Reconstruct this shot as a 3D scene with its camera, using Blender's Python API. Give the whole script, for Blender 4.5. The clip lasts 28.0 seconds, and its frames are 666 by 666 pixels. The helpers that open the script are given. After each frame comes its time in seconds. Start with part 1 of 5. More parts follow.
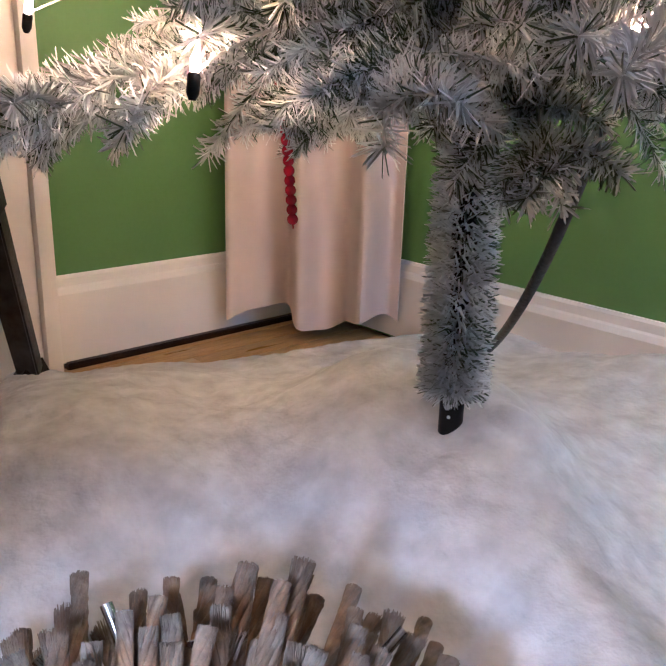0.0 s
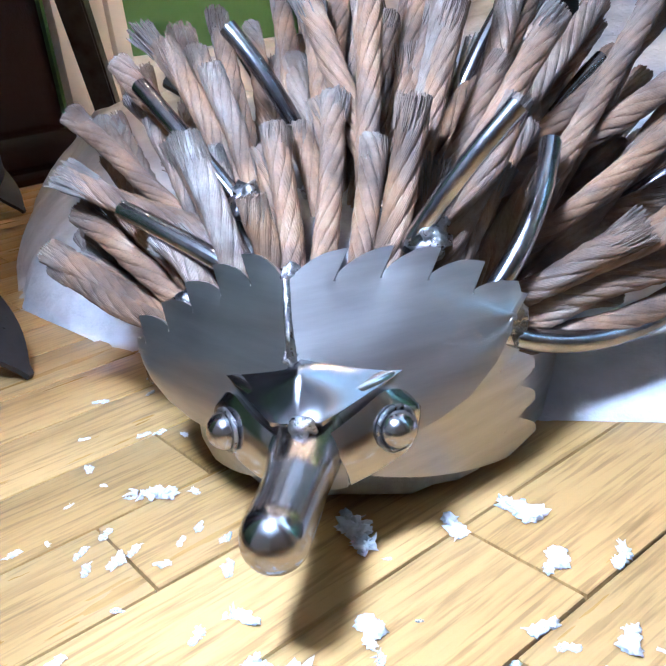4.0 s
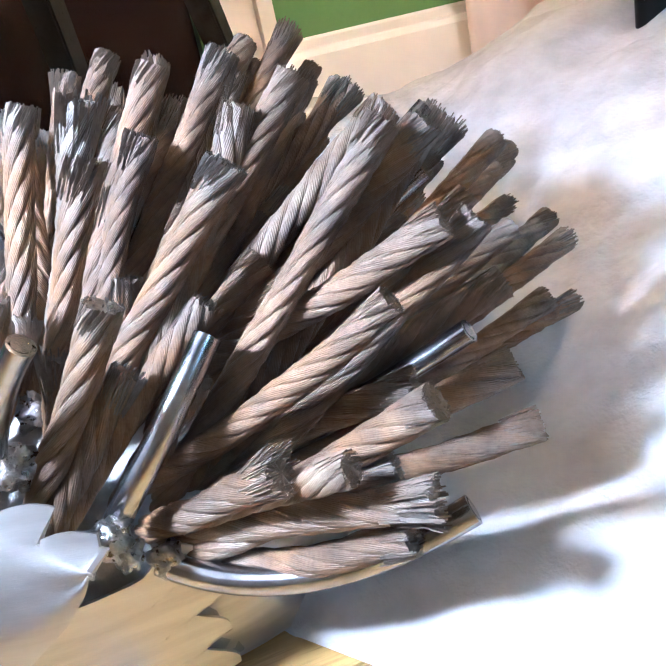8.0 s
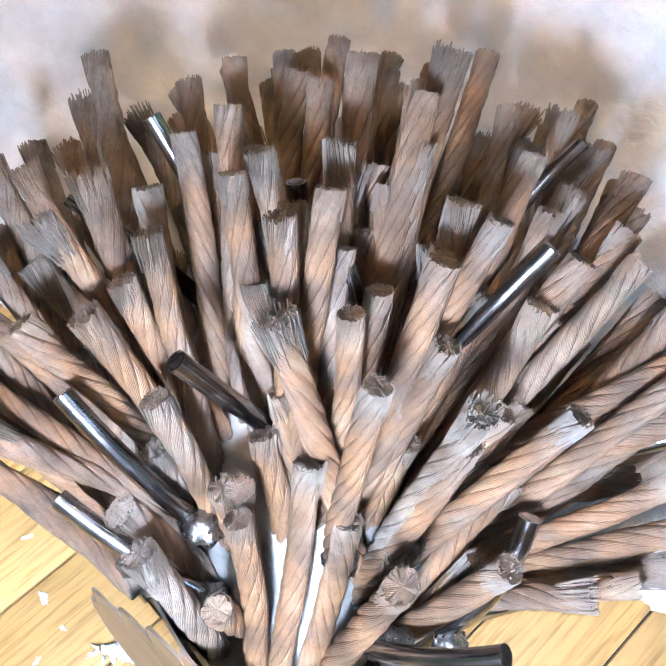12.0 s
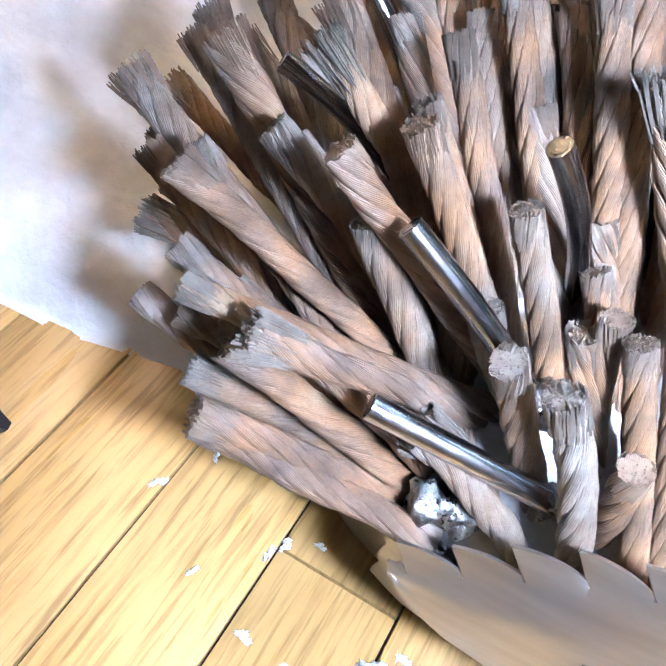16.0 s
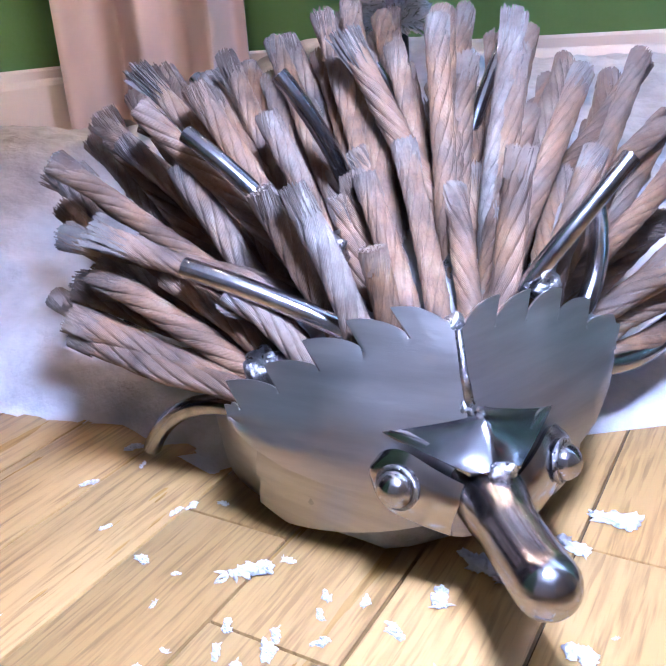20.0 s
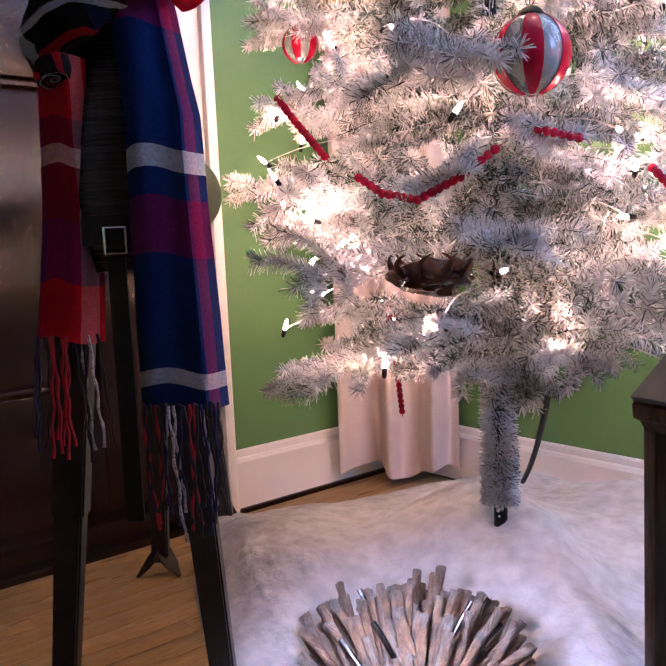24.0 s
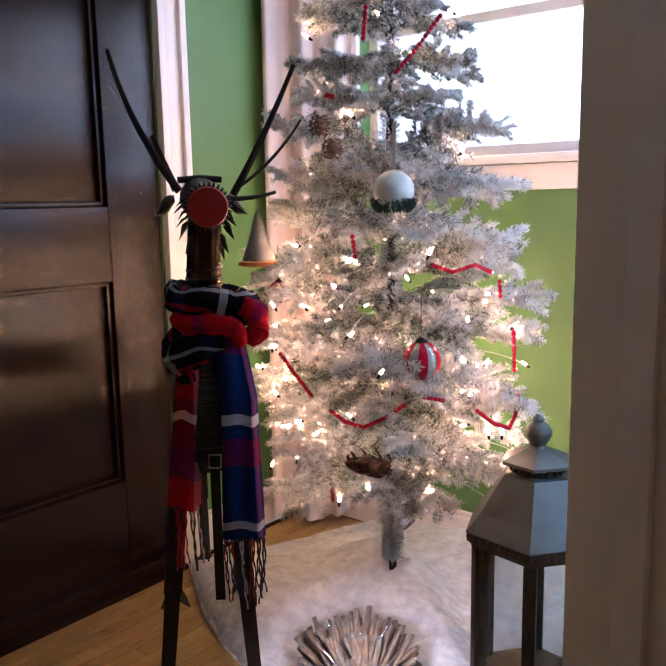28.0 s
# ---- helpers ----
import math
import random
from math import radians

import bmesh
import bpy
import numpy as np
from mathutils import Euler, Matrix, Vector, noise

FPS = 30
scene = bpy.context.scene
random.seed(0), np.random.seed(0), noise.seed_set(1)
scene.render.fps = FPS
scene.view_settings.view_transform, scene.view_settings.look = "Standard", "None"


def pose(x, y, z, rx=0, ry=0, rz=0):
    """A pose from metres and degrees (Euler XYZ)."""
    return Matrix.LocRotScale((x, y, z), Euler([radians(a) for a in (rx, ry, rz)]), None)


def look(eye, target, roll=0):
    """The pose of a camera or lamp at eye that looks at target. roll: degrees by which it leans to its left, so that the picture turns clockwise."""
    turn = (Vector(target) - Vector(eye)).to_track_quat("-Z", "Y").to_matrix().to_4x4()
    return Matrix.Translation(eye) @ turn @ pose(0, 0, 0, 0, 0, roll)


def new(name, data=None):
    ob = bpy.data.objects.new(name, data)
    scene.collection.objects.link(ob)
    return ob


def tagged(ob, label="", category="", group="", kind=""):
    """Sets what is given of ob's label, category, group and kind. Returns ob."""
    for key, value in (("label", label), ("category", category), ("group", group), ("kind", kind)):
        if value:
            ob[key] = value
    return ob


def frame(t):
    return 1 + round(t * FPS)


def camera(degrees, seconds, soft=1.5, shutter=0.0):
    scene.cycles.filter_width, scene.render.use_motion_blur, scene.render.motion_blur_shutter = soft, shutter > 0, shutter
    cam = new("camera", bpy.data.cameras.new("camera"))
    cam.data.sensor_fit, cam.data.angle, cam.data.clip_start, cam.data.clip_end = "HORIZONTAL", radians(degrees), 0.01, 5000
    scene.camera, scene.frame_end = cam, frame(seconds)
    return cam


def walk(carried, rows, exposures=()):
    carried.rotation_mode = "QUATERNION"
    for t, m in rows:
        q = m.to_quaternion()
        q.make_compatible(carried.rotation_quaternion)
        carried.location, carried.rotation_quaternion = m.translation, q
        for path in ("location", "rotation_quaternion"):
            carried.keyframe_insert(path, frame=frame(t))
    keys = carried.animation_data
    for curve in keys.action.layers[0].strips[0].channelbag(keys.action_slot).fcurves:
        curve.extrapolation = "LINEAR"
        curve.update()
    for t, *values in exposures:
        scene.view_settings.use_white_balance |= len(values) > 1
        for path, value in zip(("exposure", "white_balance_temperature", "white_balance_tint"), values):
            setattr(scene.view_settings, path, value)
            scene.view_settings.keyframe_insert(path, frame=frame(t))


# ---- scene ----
cam = camera(45.44, 28.0, soft=1.6)
PATH = [
    (0.0, 0.2614, -0.1742, 0.4954, 72.27, -1.42, 48.00),
    (0.5, 0.2829, -0.2131, 0.3854, 70.31, 2.46, 48.24),
    (1.0, 0.2991, -0.2507, 0.2870, 68.06, 4.64, 50.04),
    (1.5, 0.3233, -0.2917, 0.2221, 68.70, 4.83, 50.07),
    (2.0, 0.3335, -0.3090, 0.1957, 67.89, 5.27, 50.55),
    (2.5, 0.3211, -0.3080, 0.1881, 67.56, 5.63, 50.52),
    (4.5, 0.2815, -0.2269, 0.1897, 68.97, 8.12, 52.26),
    (5.0, 0.2887, -0.1964, 0.1892, 69.60, 8.48, 56.37),
    (5.5, 0.2936, -0.1614, 0.1904, 69.60, 7.81, 59.45),
    (6.0, 0.3052, -0.1303, 0.1913, 70.22, 8.03, 64.66),
    (6.5, 0.3177, -0.1034, 0.1945, 69.91, 8.31, 66.25),
    (7.0, 0.3287, -0.0658, 0.1980, 70.27, 8.98, 68.35),
    (7.5, 0.3289, -0.0306, 0.2029, 70.39, 9.49, 69.54),
    (8.0, 0.3181, -0.0046, 0.2215, 66.85, 11.57, 70.79),
    (8.5, 0.3049, 0.0079, 0.2530, 62.93, 15.28, 69.76),
    (9.0, 0.2943, 0.0182, 0.2769, 59.22, 19.07, 67.70),
    (9.5, 0.2575, 0.0249, 0.3096, 51.81, 20.20, 65.57),
    (10.0, 0.2330, 0.0242, 0.3467, 44.53, 18.84, 61.77),
    (10.5, 0.1973, 0.0136, 0.3813, 37.42, 16.55, 54.59),
    (11.0, 0.1660, -0.0011, 0.4023, 29.30, 14.85, 54.61),
    (11.5, 0.1138, -0.0557, 0.4326, 26.88, 6.41, 49.04),
    (13.5, 0.0342, -0.1480, 0.4405, 27.15, -11.64, 46.30),
    (14.0, 0.0168, -0.1686, 0.4299, 26.08, -11.96, 45.33),
    (14.5, -0.0004, -0.1897, 0.4179, 25.60, -12.94, 43.15),
    (15.0, -0.0202, -0.2191, 0.4016, 26.67, -14.51, 39.12),
    (15.5, -0.0283, -0.2331, 0.3613, 30.25, -11.68, 34.19),
    (16.0, -0.0212, -0.2550, 0.3179, 39.53, -8.41, 29.40),
    (16.5, 0.0231, -0.2949, 0.2827, 50.14, -3.66, 25.08),
    (17.0, 0.0619, -0.3219, 0.2427, 59.01, 0.64, 23.30),
    (17.5, 0.0721, -0.3543, 0.2100, 64.40, 2.52, 21.26),
    (18.0, 0.0865, -0.3760, 0.1955, 66.87, 1.29, 15.10),
    (18.5, 0.0964, -0.3749, 0.1932, 66.97, 1.87, 13.47),
    (19.0, 0.1102, -0.3715, 0.1968, 67.87, 2.23, 13.53),
    (19.5, 0.1288, -0.3682, 0.1962, 68.39, 3.55, 21.34),
    (20.0, 0.1597, -0.3541, 0.2106, 68.41, 3.90, 29.58),
    (20.5, 0.2139, -0.3491, 0.2325, 69.72, 3.06, 36.03),
    (22.5, 0.4498, -0.4174, 0.3848, 75.63, 3.15, 46.57),
    (23.0, 0.5368, -0.5012, 0.4452, 79.27, 3.00, 46.99),
    (23.5, 0.6019, -0.5918, 0.5708, 82.76, 2.44, 48.70),
    (24.0, 0.7052, -0.7124, 0.6806, 83.77, 2.60, 50.25),
    (24.5, 0.7931, -0.8235, 0.7799, 83.95, 2.42, 50.68),
    (25.0, 0.9037, -0.9358, 0.8507, 84.27, 2.11, 50.83),
    (25.5, 1.0219, -1.0404, 0.9206, 84.26, 1.67, 51.06),
    (26.0, 1.1020, -1.1283, 0.9879, 82.54, 1.35, 50.97),
    (26.5, 1.1493, -1.2259, 1.0823, 80.89, 0.48, 49.91),
    (27.0, 1.1854, -1.3161, 1.1655, 80.53, -0.86, 45.04),
    (27.5, 1.2096, -1.4054, 1.2473, 80.40, -0.56, 41.79),
    (28.0, 1.1639, -1.5180, 1.3167, 80.43, 1.05, 39.36),]
walk(cam, [(t, pose(x, y, z, rx, ry, rz)) for t, x, y, z, rx, ry, rz in PATH],
     exposures=[(0.0, -0.85, 4800, 16), (1.0, -0.3, 5000, 11), (2.0, -0.75, 4600, 12), (4.5, -0.4, 4400, 10), (7.0, 0.05, 4600, 8), (9.0, 0.2, 4800, 9), (11.0, 0.1, 5000, 9), (14.0, -0.45, 4700, 7), (15.5, -0.2, 4700, 9), (16.5, 0.1, 4700, 11), (17.5, -0.2, 4600, 14), (18.5, -0.45, 4500, 20), (20.5, -0.55, 4400, 26), (22.8, -0.55, 4500, 24), (24.0, -0.7, 4900, 38), (25.0, -1.35, 5200, 38), (26.0, -1.25, 5400, 36), (28.0, -0.9, 5400, 28)])

# ---- light ----
world = bpy.data.worlds.new("world")
scene.world = world
world.use_nodes = True
wn = world.node_tree
sky = wn.nodes.new("ShaderNodeTexSky")
sky.sky_type = "NISHITA"
sky.sun_disc = False
sky.sun_elevation = radians(25)
sky.sun_rotation = radians(200)
wn.links.new(sky.outputs[0], wn.nodes["Background"].inputs[0])
wn.nodes["Background"].inputs[1].default_value = 0.05


def area(name, eye, target, sx, sy, power, colour):
    lamp = bpy.data.lights.new(name, "AREA")
    lamp.shape, lamp.size, lamp.size_y = "RECTANGLE", sx, sy
    lamp.energy, lamp.color = power, colour
    ob = new(name, lamp)
    ob.matrix_world = look(eye, target)
    return ob


# daylight that comes in at the two windows, and the phone's torch
area("window_daylight", (0.81, 0.985, 1.9), (0.81, 0.0, 1.2), 2.95, 0.85, 30, (0.72, 0.88, 1.0))
area("side_daylight", (2.54, 0.57, 1.72), (-1.03, 0.25, 1.6), 0.68, 1.1, 34, (0.55, 0.82, 1.0))
torch = bpy.data.lights.new("torch", "SPOT")
torch.energy, torch.color, torch.shadow_soft_size = 40.0, (1.0, 0.98, 0.97), 0.035
torch.spot_size, torch.spot_blend = radians(86), 0.85
new("torch", torch).matrix_world = look((0.165, -0.265, 0.395), (0.045, -0.06, 0.06))


# ---- materials ----
def nodes_of(name):
    m = bpy.data.materials.new(name)
    m.use_nodes = True
    t = m.node_tree
    return m, t, t.nodes["Principled BSDF"]


def link(t, a, b):
    t.links.new(a, b)


def noise_of(t, scale, detail=4.0, stretch=(1, 1, 1), coord="Object", rough=0.55):
    tc = t.nodes.new("ShaderNodeTexCoord")
    mp = t.nodes.new("ShaderNodeMapping")
    mp.inputs["Scale"].default_value = stretch
    nz = t.nodes.new("ShaderNodeTexNoise")
    nz.inputs["Scale"].default_value = scale
    nz.inputs["Detail"].default_value = detail
    nz.inputs["Roughness"].default_value = rough
    link(t, tc.outputs[coord], mp.inputs[0])
    link(t, mp.outputs[0], nz.inputs[0])
    return nz.outputs[0]


def ramp(t, fac, stops):
    r = t.nodes.new("ShaderNodeValToRGB")
    e = r.color_ramp.elements
    while len(e) < len(stops):
        e.new(0.5)
    for i, (p, c) in enumerate(stops):
        e[i].position = p
        e[i].color = (*c, 1) if len(c) == 3 else c
    link(t, fac, r.inputs[0])
    return r.outputs[0]


def mix(t, fac, a, b, mode="MIX"):
    n = t.nodes.new("ShaderNodeMix")
    n.data_type, n.blend_type = "RGBA", mode
    if isinstance(fac, float):
        n.inputs[0].default_value = fac
    else:
        link(t, fac, n.inputs[0])
    for s, v in ((6, a), (7, b)):
        if isinstance(v, tuple):
            n.inputs[s].default_value = (*v, 1)
        else:
            link(t, v, n.inputs[s])
    return n.outputs[2]


def bump(t, p, height, strength, distance=0.002):
    b = t.nodes.new("ShaderNodeBump")
    b.inputs["Strength"].default_value = strength
    b.inputs["Distance"].default_value = distance
    link(t, height, b.inputs["Height"])
    link(t, b.outputs[0], p.inputs["Normal"])


def plain(name, a, b, scale=20.0, rough=0.6, metal=0.0, bumpy=0.0, bscale=None, stretch=(1, 1, 1), spread=0.0, coord="Object", dist=0.001):
    """Two tones mixed by noise, a finer noise for relief and gloss."""
    m, t, p = nodes_of(name)
    c = ramp(t, noise_of(t, scale, 5, stretch, coord), [(0.32, a), (0.68, b)])
    if spread:
        oi = t.nodes.new("ShaderNodeObjectInfo")
        hs = t.nodes.new("ShaderNodeHueSaturation")
        mr = t.nodes.new("ShaderNodeMapRange")
        mr.inputs[3].default_value, mr.inputs[4].default_value = 1 - spread, 1 + spread
        link(t, oi.outputs["Random"], mr.inputs[0])
        link(t, mr.outputs[0], hs.inputs["Value"])
        link(t, c, hs.inputs["Color"])
        c = hs.outputs[0]
    link(t, c, p.inputs["Base Color"])
    p.inputs["Metallic"].default_value = metal
    fine = noise_of(t, bscale or scale * 6, 6, stretch, coord)
    rr = ramp(t, fine, [(0.3, (rough * 0.8,) * 3), (0.7, (min(1, rough * 1.2),) * 3)])
    link(t, rr, p.inputs["Roughness"])
    if bumpy:
        bump(t, p, fine, bumpy, dist)
    return m


def glow(name, colour, strength):
    m, t, p = nodes_of(name)
    p.inputs["Base Color"].default_value = (*colour, 1)
    p.inputs["Emission Color"].default_value = (*colour, 1)
    p.inputs["Emission Strength"].default_value = strength
    return m


def wood_floor():
    m, t, p = nodes_of("oak_boards")
    oi = t.nodes.new("ShaderNodeObjectInfo")
    tc = t.nodes.new("ShaderNodeTexCoord")
    off = t.nodes.new("ShaderNodeVectorMath")
    off.operation = "ADD"
    mul = t.nodes.new("ShaderNodeMath")
    mul.operation, mul.inputs[1].default_value = "MULTIPLY", 37.0
    link(t, oi.outputs["Random"], mul.inputs[0])
    link(t, tc.outputs["Object"], off.inputs[0])
    link(t, mul.outputs[0], off.inputs[1])

    def grain(scale, stretch, detail):
        mp = t.nodes.new("ShaderNodeMapping")
        mp.inputs["Scale"].default_value = stretch
        nz = t.nodes.new("ShaderNodeTexNoise")
        nz.inputs["Scale"].default_value, nz.inputs["Detail"].default_value = scale, detail
        link(t, off.outputs[0], mp.inputs[0])
        link(t, mp.outputs[0], nz.inputs[0])
        return nz.outputs[0]
    broad = ramp(t, grain(9, (1, 0.12, 1), 3), [(0.3, (0.345, 0.212, 0.070)), (0.7, (0.455, 0.300, 0.112))])
    streak = ramp(t, grain(300, (1, 0.07, 1), 5), [(0.34, (0.45, 0.38, 0.32)), (0.52, (1, 1, 1))])
    pores = ramp(t, grain(420, (1, 0.06, 1), 3), [(0.36, (0.5, 0.45, 0.38)), (0.47, (1, 1, 1))])
    c = mix(t, 0.45, broad, streak, "MULTIPLY")
    c = mix(t, 0.6, c, pores, "MULTIPLY")
    hs = t.nodes.new("ShaderNodeHueSaturation")
    mr = t.nodes.new("ShaderNodeMapRange")
    mr.inputs[3].default_value, mr.inputs[4].default_value = 0.80, 1.12
    link(t, oi.outputs["Random"], mr.inputs[0])
    link(t, mr.outputs[0], hs.inputs["Value"])
    link(t, c, hs.inputs["Color"])
    link(t, hs.outputs[0], p.inputs["Base Color"])
    rr = ramp(t, grain(60, (1, 0.1, 1), 4), [(0.3, (0.26,) * 3), (0.7, (0.42,) * 3)])
    link(t, rr, p.inputs["Roughness"])
    bump(t, p, grain(300, (1, 0.03, 1), 4), 0.25, 0.0006)
    return m


def cable_material():
    """Rusty twisted wire rope: the wires run along the cable, the ends are worn bright."""
    m, t, p = nodes_of("rusty_wire_rope")
    uv = t.nodes.new("ShaderNodeUVMap")
    oi = t.nodes.new("ShaderNodeObjectInfo")
    wv = t.nodes.new("ShaderNodeTexWave")
    wv.wave_type, wv.bands_direction = "BANDS", "X"
    wv.inputs["Scale"].default_value = 17.0
    wv.inputs["Distortion"].default_value = 1.6
    wv.inputs["Detail"].default_value = 2.0
    wv.inputs["Detail Scale"].default_value = 3.0
    link(t, uv.outputs[0], wv.inputs[0])
    # rust in blotches: dull brown, orange bloom, pale tan dust; bare grey steel between
    rust = ramp(t, noise_of(t, 42, 6), [(0.28, (0.048, 0.028, 0.017)), (0.45, (0.135, 0.082, 0.046)), (0.56, (0.205, 0.114, 0.055)), (0.72, (0.265, 0.185, 0.108))])
    grey = ramp(t, noise_of(t, 95, 5), [(0.3, (0.075, 0.065, 0.055)), (0.7, (0.25, 0.222, 0.192))])
    sp = t.nodes.new("ShaderNodeSeparateXYZ")
    link(t, uv.outputs[0], sp.inputs[0])
    ends = ramp(t, sp.outputs[1], [(0.0, (0.6,) * 3), (0.16, (0.0,) * 3), (0.84, (0.0,) * 3), (0.98, (0.50,) * 3)])
    share = ramp(t, oi.outputs["Random"], [(0.45, (0.0,) * 3), (0.75, (0.2,) * 3), (1.0, (0.70,) * 3)])
    bare = ramp(t, noise_of(t, 24, 4), [(0.52, (0.0,) * 3), (0.72, (0.50,) * 3)])
    fac = mix(t, 1.0, mix(t, 1.0, ends, share, "ADD"), bare, "ADD")
    c = mix(t, fac, rust, grey)
    pits = ramp(t, noise_of(t, 700, 5), [(0.33, (0.42, 0.38, 0.35)), (0.47, (1, 1, 1))])
    c = mix(t, 0.35, c, pits, "MULTIPLY")
    lines = ramp(t, wv.outputs[0], [(0.0, (0.60, 0.56, 0.53)), (0.4, (1, 1, 1))])
    c = mix(t, 0.55, c, lines, "MULTIPLY")
    link(t, c, p.inputs["Base Color"])
    p.inputs["Metallic"].default_value = 0.15
    link(t, ramp(t, noise_of(t, 120, 4), [(0.3, (0.42,) * 3), (0.7, (0.75,) * 3)]), p.inputs["Roughness"])
    bump(t, p, mix(t, 0.45, wv.outputs[0], noise_of(t, 260, 5)), 0.6, 0.0005)
    return m


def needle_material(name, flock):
    """Green plastic needles under flock: each more or less white, inner ones darkened as shade."""
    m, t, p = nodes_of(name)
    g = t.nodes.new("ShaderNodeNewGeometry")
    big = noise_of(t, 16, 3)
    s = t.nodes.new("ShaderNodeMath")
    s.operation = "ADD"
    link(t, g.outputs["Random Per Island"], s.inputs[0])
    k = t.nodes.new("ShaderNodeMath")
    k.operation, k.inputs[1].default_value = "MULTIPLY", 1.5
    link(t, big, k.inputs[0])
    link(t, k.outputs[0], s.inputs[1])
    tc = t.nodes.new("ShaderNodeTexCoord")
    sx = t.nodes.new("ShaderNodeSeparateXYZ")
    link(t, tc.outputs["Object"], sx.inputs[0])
    # flock thicker towards the tips; darker base also paints the tree's inner shade
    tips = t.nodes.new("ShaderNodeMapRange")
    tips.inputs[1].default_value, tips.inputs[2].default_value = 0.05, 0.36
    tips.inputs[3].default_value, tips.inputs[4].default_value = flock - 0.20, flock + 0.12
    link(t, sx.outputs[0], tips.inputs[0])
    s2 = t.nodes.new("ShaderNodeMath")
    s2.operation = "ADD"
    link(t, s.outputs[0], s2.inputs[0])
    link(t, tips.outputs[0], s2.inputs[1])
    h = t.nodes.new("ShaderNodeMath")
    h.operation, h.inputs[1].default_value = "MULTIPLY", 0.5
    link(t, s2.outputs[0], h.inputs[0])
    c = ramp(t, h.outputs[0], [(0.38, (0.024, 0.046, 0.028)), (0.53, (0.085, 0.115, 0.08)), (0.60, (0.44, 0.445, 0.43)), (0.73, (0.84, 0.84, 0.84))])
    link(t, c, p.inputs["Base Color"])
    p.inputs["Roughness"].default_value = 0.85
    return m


def woven(name, warp_stops, weft_stops, share):
    """Woven check on a scarf, from its UVs: stripes across and along, mixed."""
    m, t, p = nodes_of(name)
    uv = t.nodes.new("ShaderNodeUVMap")
    sp = t.nodes.new("ShaderNodeSeparateXYZ")
    link(t, uv.outputs[0], sp.inputs[0])

    def bands(src, stops):
        fr = t.nodes.new("ShaderNodeMath")
        fr.operation = "FRACT"
        link(t, src, fr.inputs[0])
        r = t.nodes.new("ShaderNodeValToRGB")
        r.color_ramp.interpolation = "CONSTANT"
        e = r.color_ramp.elements
        while len(e) < len(stops):
            e.new(0.5)
        for i, (q, c) in enumerate(stops):
            e[i].position, e[i].color = q, (*c, 1)
        link(t, fr.outputs[0], r.inputs[0])
        return r.outputs[0]
    c = mix(t, share, bands(sp.outputs[0], warp_stops), bands(sp.outputs[1], weft_stops))
    fuzz = ramp(t, noise_of(t, 260, 4), [(0.3, (0.72,) * 3), (0.7, (1.1,) * 3)])
    link(t, mix(t, 1.0, c, fuzz, "MULTIPLY"), p.inputs["Base Color"])
    p.inputs["Roughness"].default_value = 0.95
    p.inputs["Specular IOR Level"].default_value = 0.08
    wv = t.nodes.new("ShaderNodeTexWave")
    wv.bands_direction = "DIAGONAL"
    wv.inputs["Scale"].default_value = 90
    link(t, uv.outputs[0], wv.inputs[0])
    bump(t, p, wv.outputs[0], 0.35, 0.0008)
    return m


def clear_glass():
    m, t, p = nodes_of("clear_glass")
    p.inputs["Roughness"].default_value = 0.02
    p.inputs["Transmission Weight"].default_value = 1.0
    p.inputs["Base Color"].default_value = (0.97, 0.98, 0.98, 1)
    return m


def pale_glass():
    m, t, p = nodes_of("pale_blown_glass")
    p.inputs["Roughness"].default_value = 0.04
    p.inputs["Transmission Weight"].default_value = 0.72
    p.inputs["Base Color"].default_value = (0.80, 0.88, 0.86, 1)
    return m


OAK = wood_floor()
PALEGLASS = pale_glass()
ROPE = cable_material()
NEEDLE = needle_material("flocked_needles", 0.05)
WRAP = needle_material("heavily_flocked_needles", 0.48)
NAVY, SCARLET, PLUM, JET, PALE, PINK = (0.006, 0.022, 0.115), (0.44, 0.005, 0.011), (0.11, 0.008, 0.085), (0.006, 0.006, 0.009), (0.42, 0.48, 0.56), (0.62, 0.36, 0.38)
MAROON = (0.16, 0.006, 0.022)
COLLAR = woven("black_check_wool", [(0.0, JET), (0.40, PALE), (0.50, JET), (0.80, SCARLET), (0.93, JET)], [(0.0, JET), (0.36, PALE), (0.47, JET), (0.74, NAVY), (0.90, JET)], 0.5)
REDFOLD = woven("red_check_wool", [(0.0, SCARLET), (0.55, MAROON), (0.8, SCARLET)], [(0.0, SCARLET), (0.35, PLUM), (0.55, SCARLET), (0.9, MAROON)], 0.5)
LONGEND = woven("navy_check_wool", [(0.0, NAVY), (0.84, SCARLET), (0.93, JET)], [(0.0, PLUM), (0.108, NAVY), (0.385, PALE), (0.436, NAVY), (0.497, PLUM), (0.63, NAVY), (0.907, PALE), (0.948, NAVY)], 0.80)
SHORTEND = woven("scarlet_check_wool", [(0.0, NAVY), (0.10, SCARLET), (0.78, PALE), (0.95, MAROON)], [(0.0, SCARLET), (0.216, MAROON), (0.31, PINK), (0.376, MAROON), (0.57, PLUM), (0.79, SCARLET)], 0.82)
GLASS = clear_glass()
GAP = plain("joint_dirt", (0.03, 0.018, 0.01), (0.05, 0.03, 0.018), 40, 0.9)
GREEN = plain("green_wall_paint", (0.085, 0.185, 0.055), (0.10, 0.215, 0.065), 3, 0.55, 0, 0.12, 140, dist=0.0006)
WHITE = plain("white_gloss_trim", (0.74, 0.70, 0.68), (0.80, 0.77, 0.74), 6, 0.38, 0, 0.06, 60)
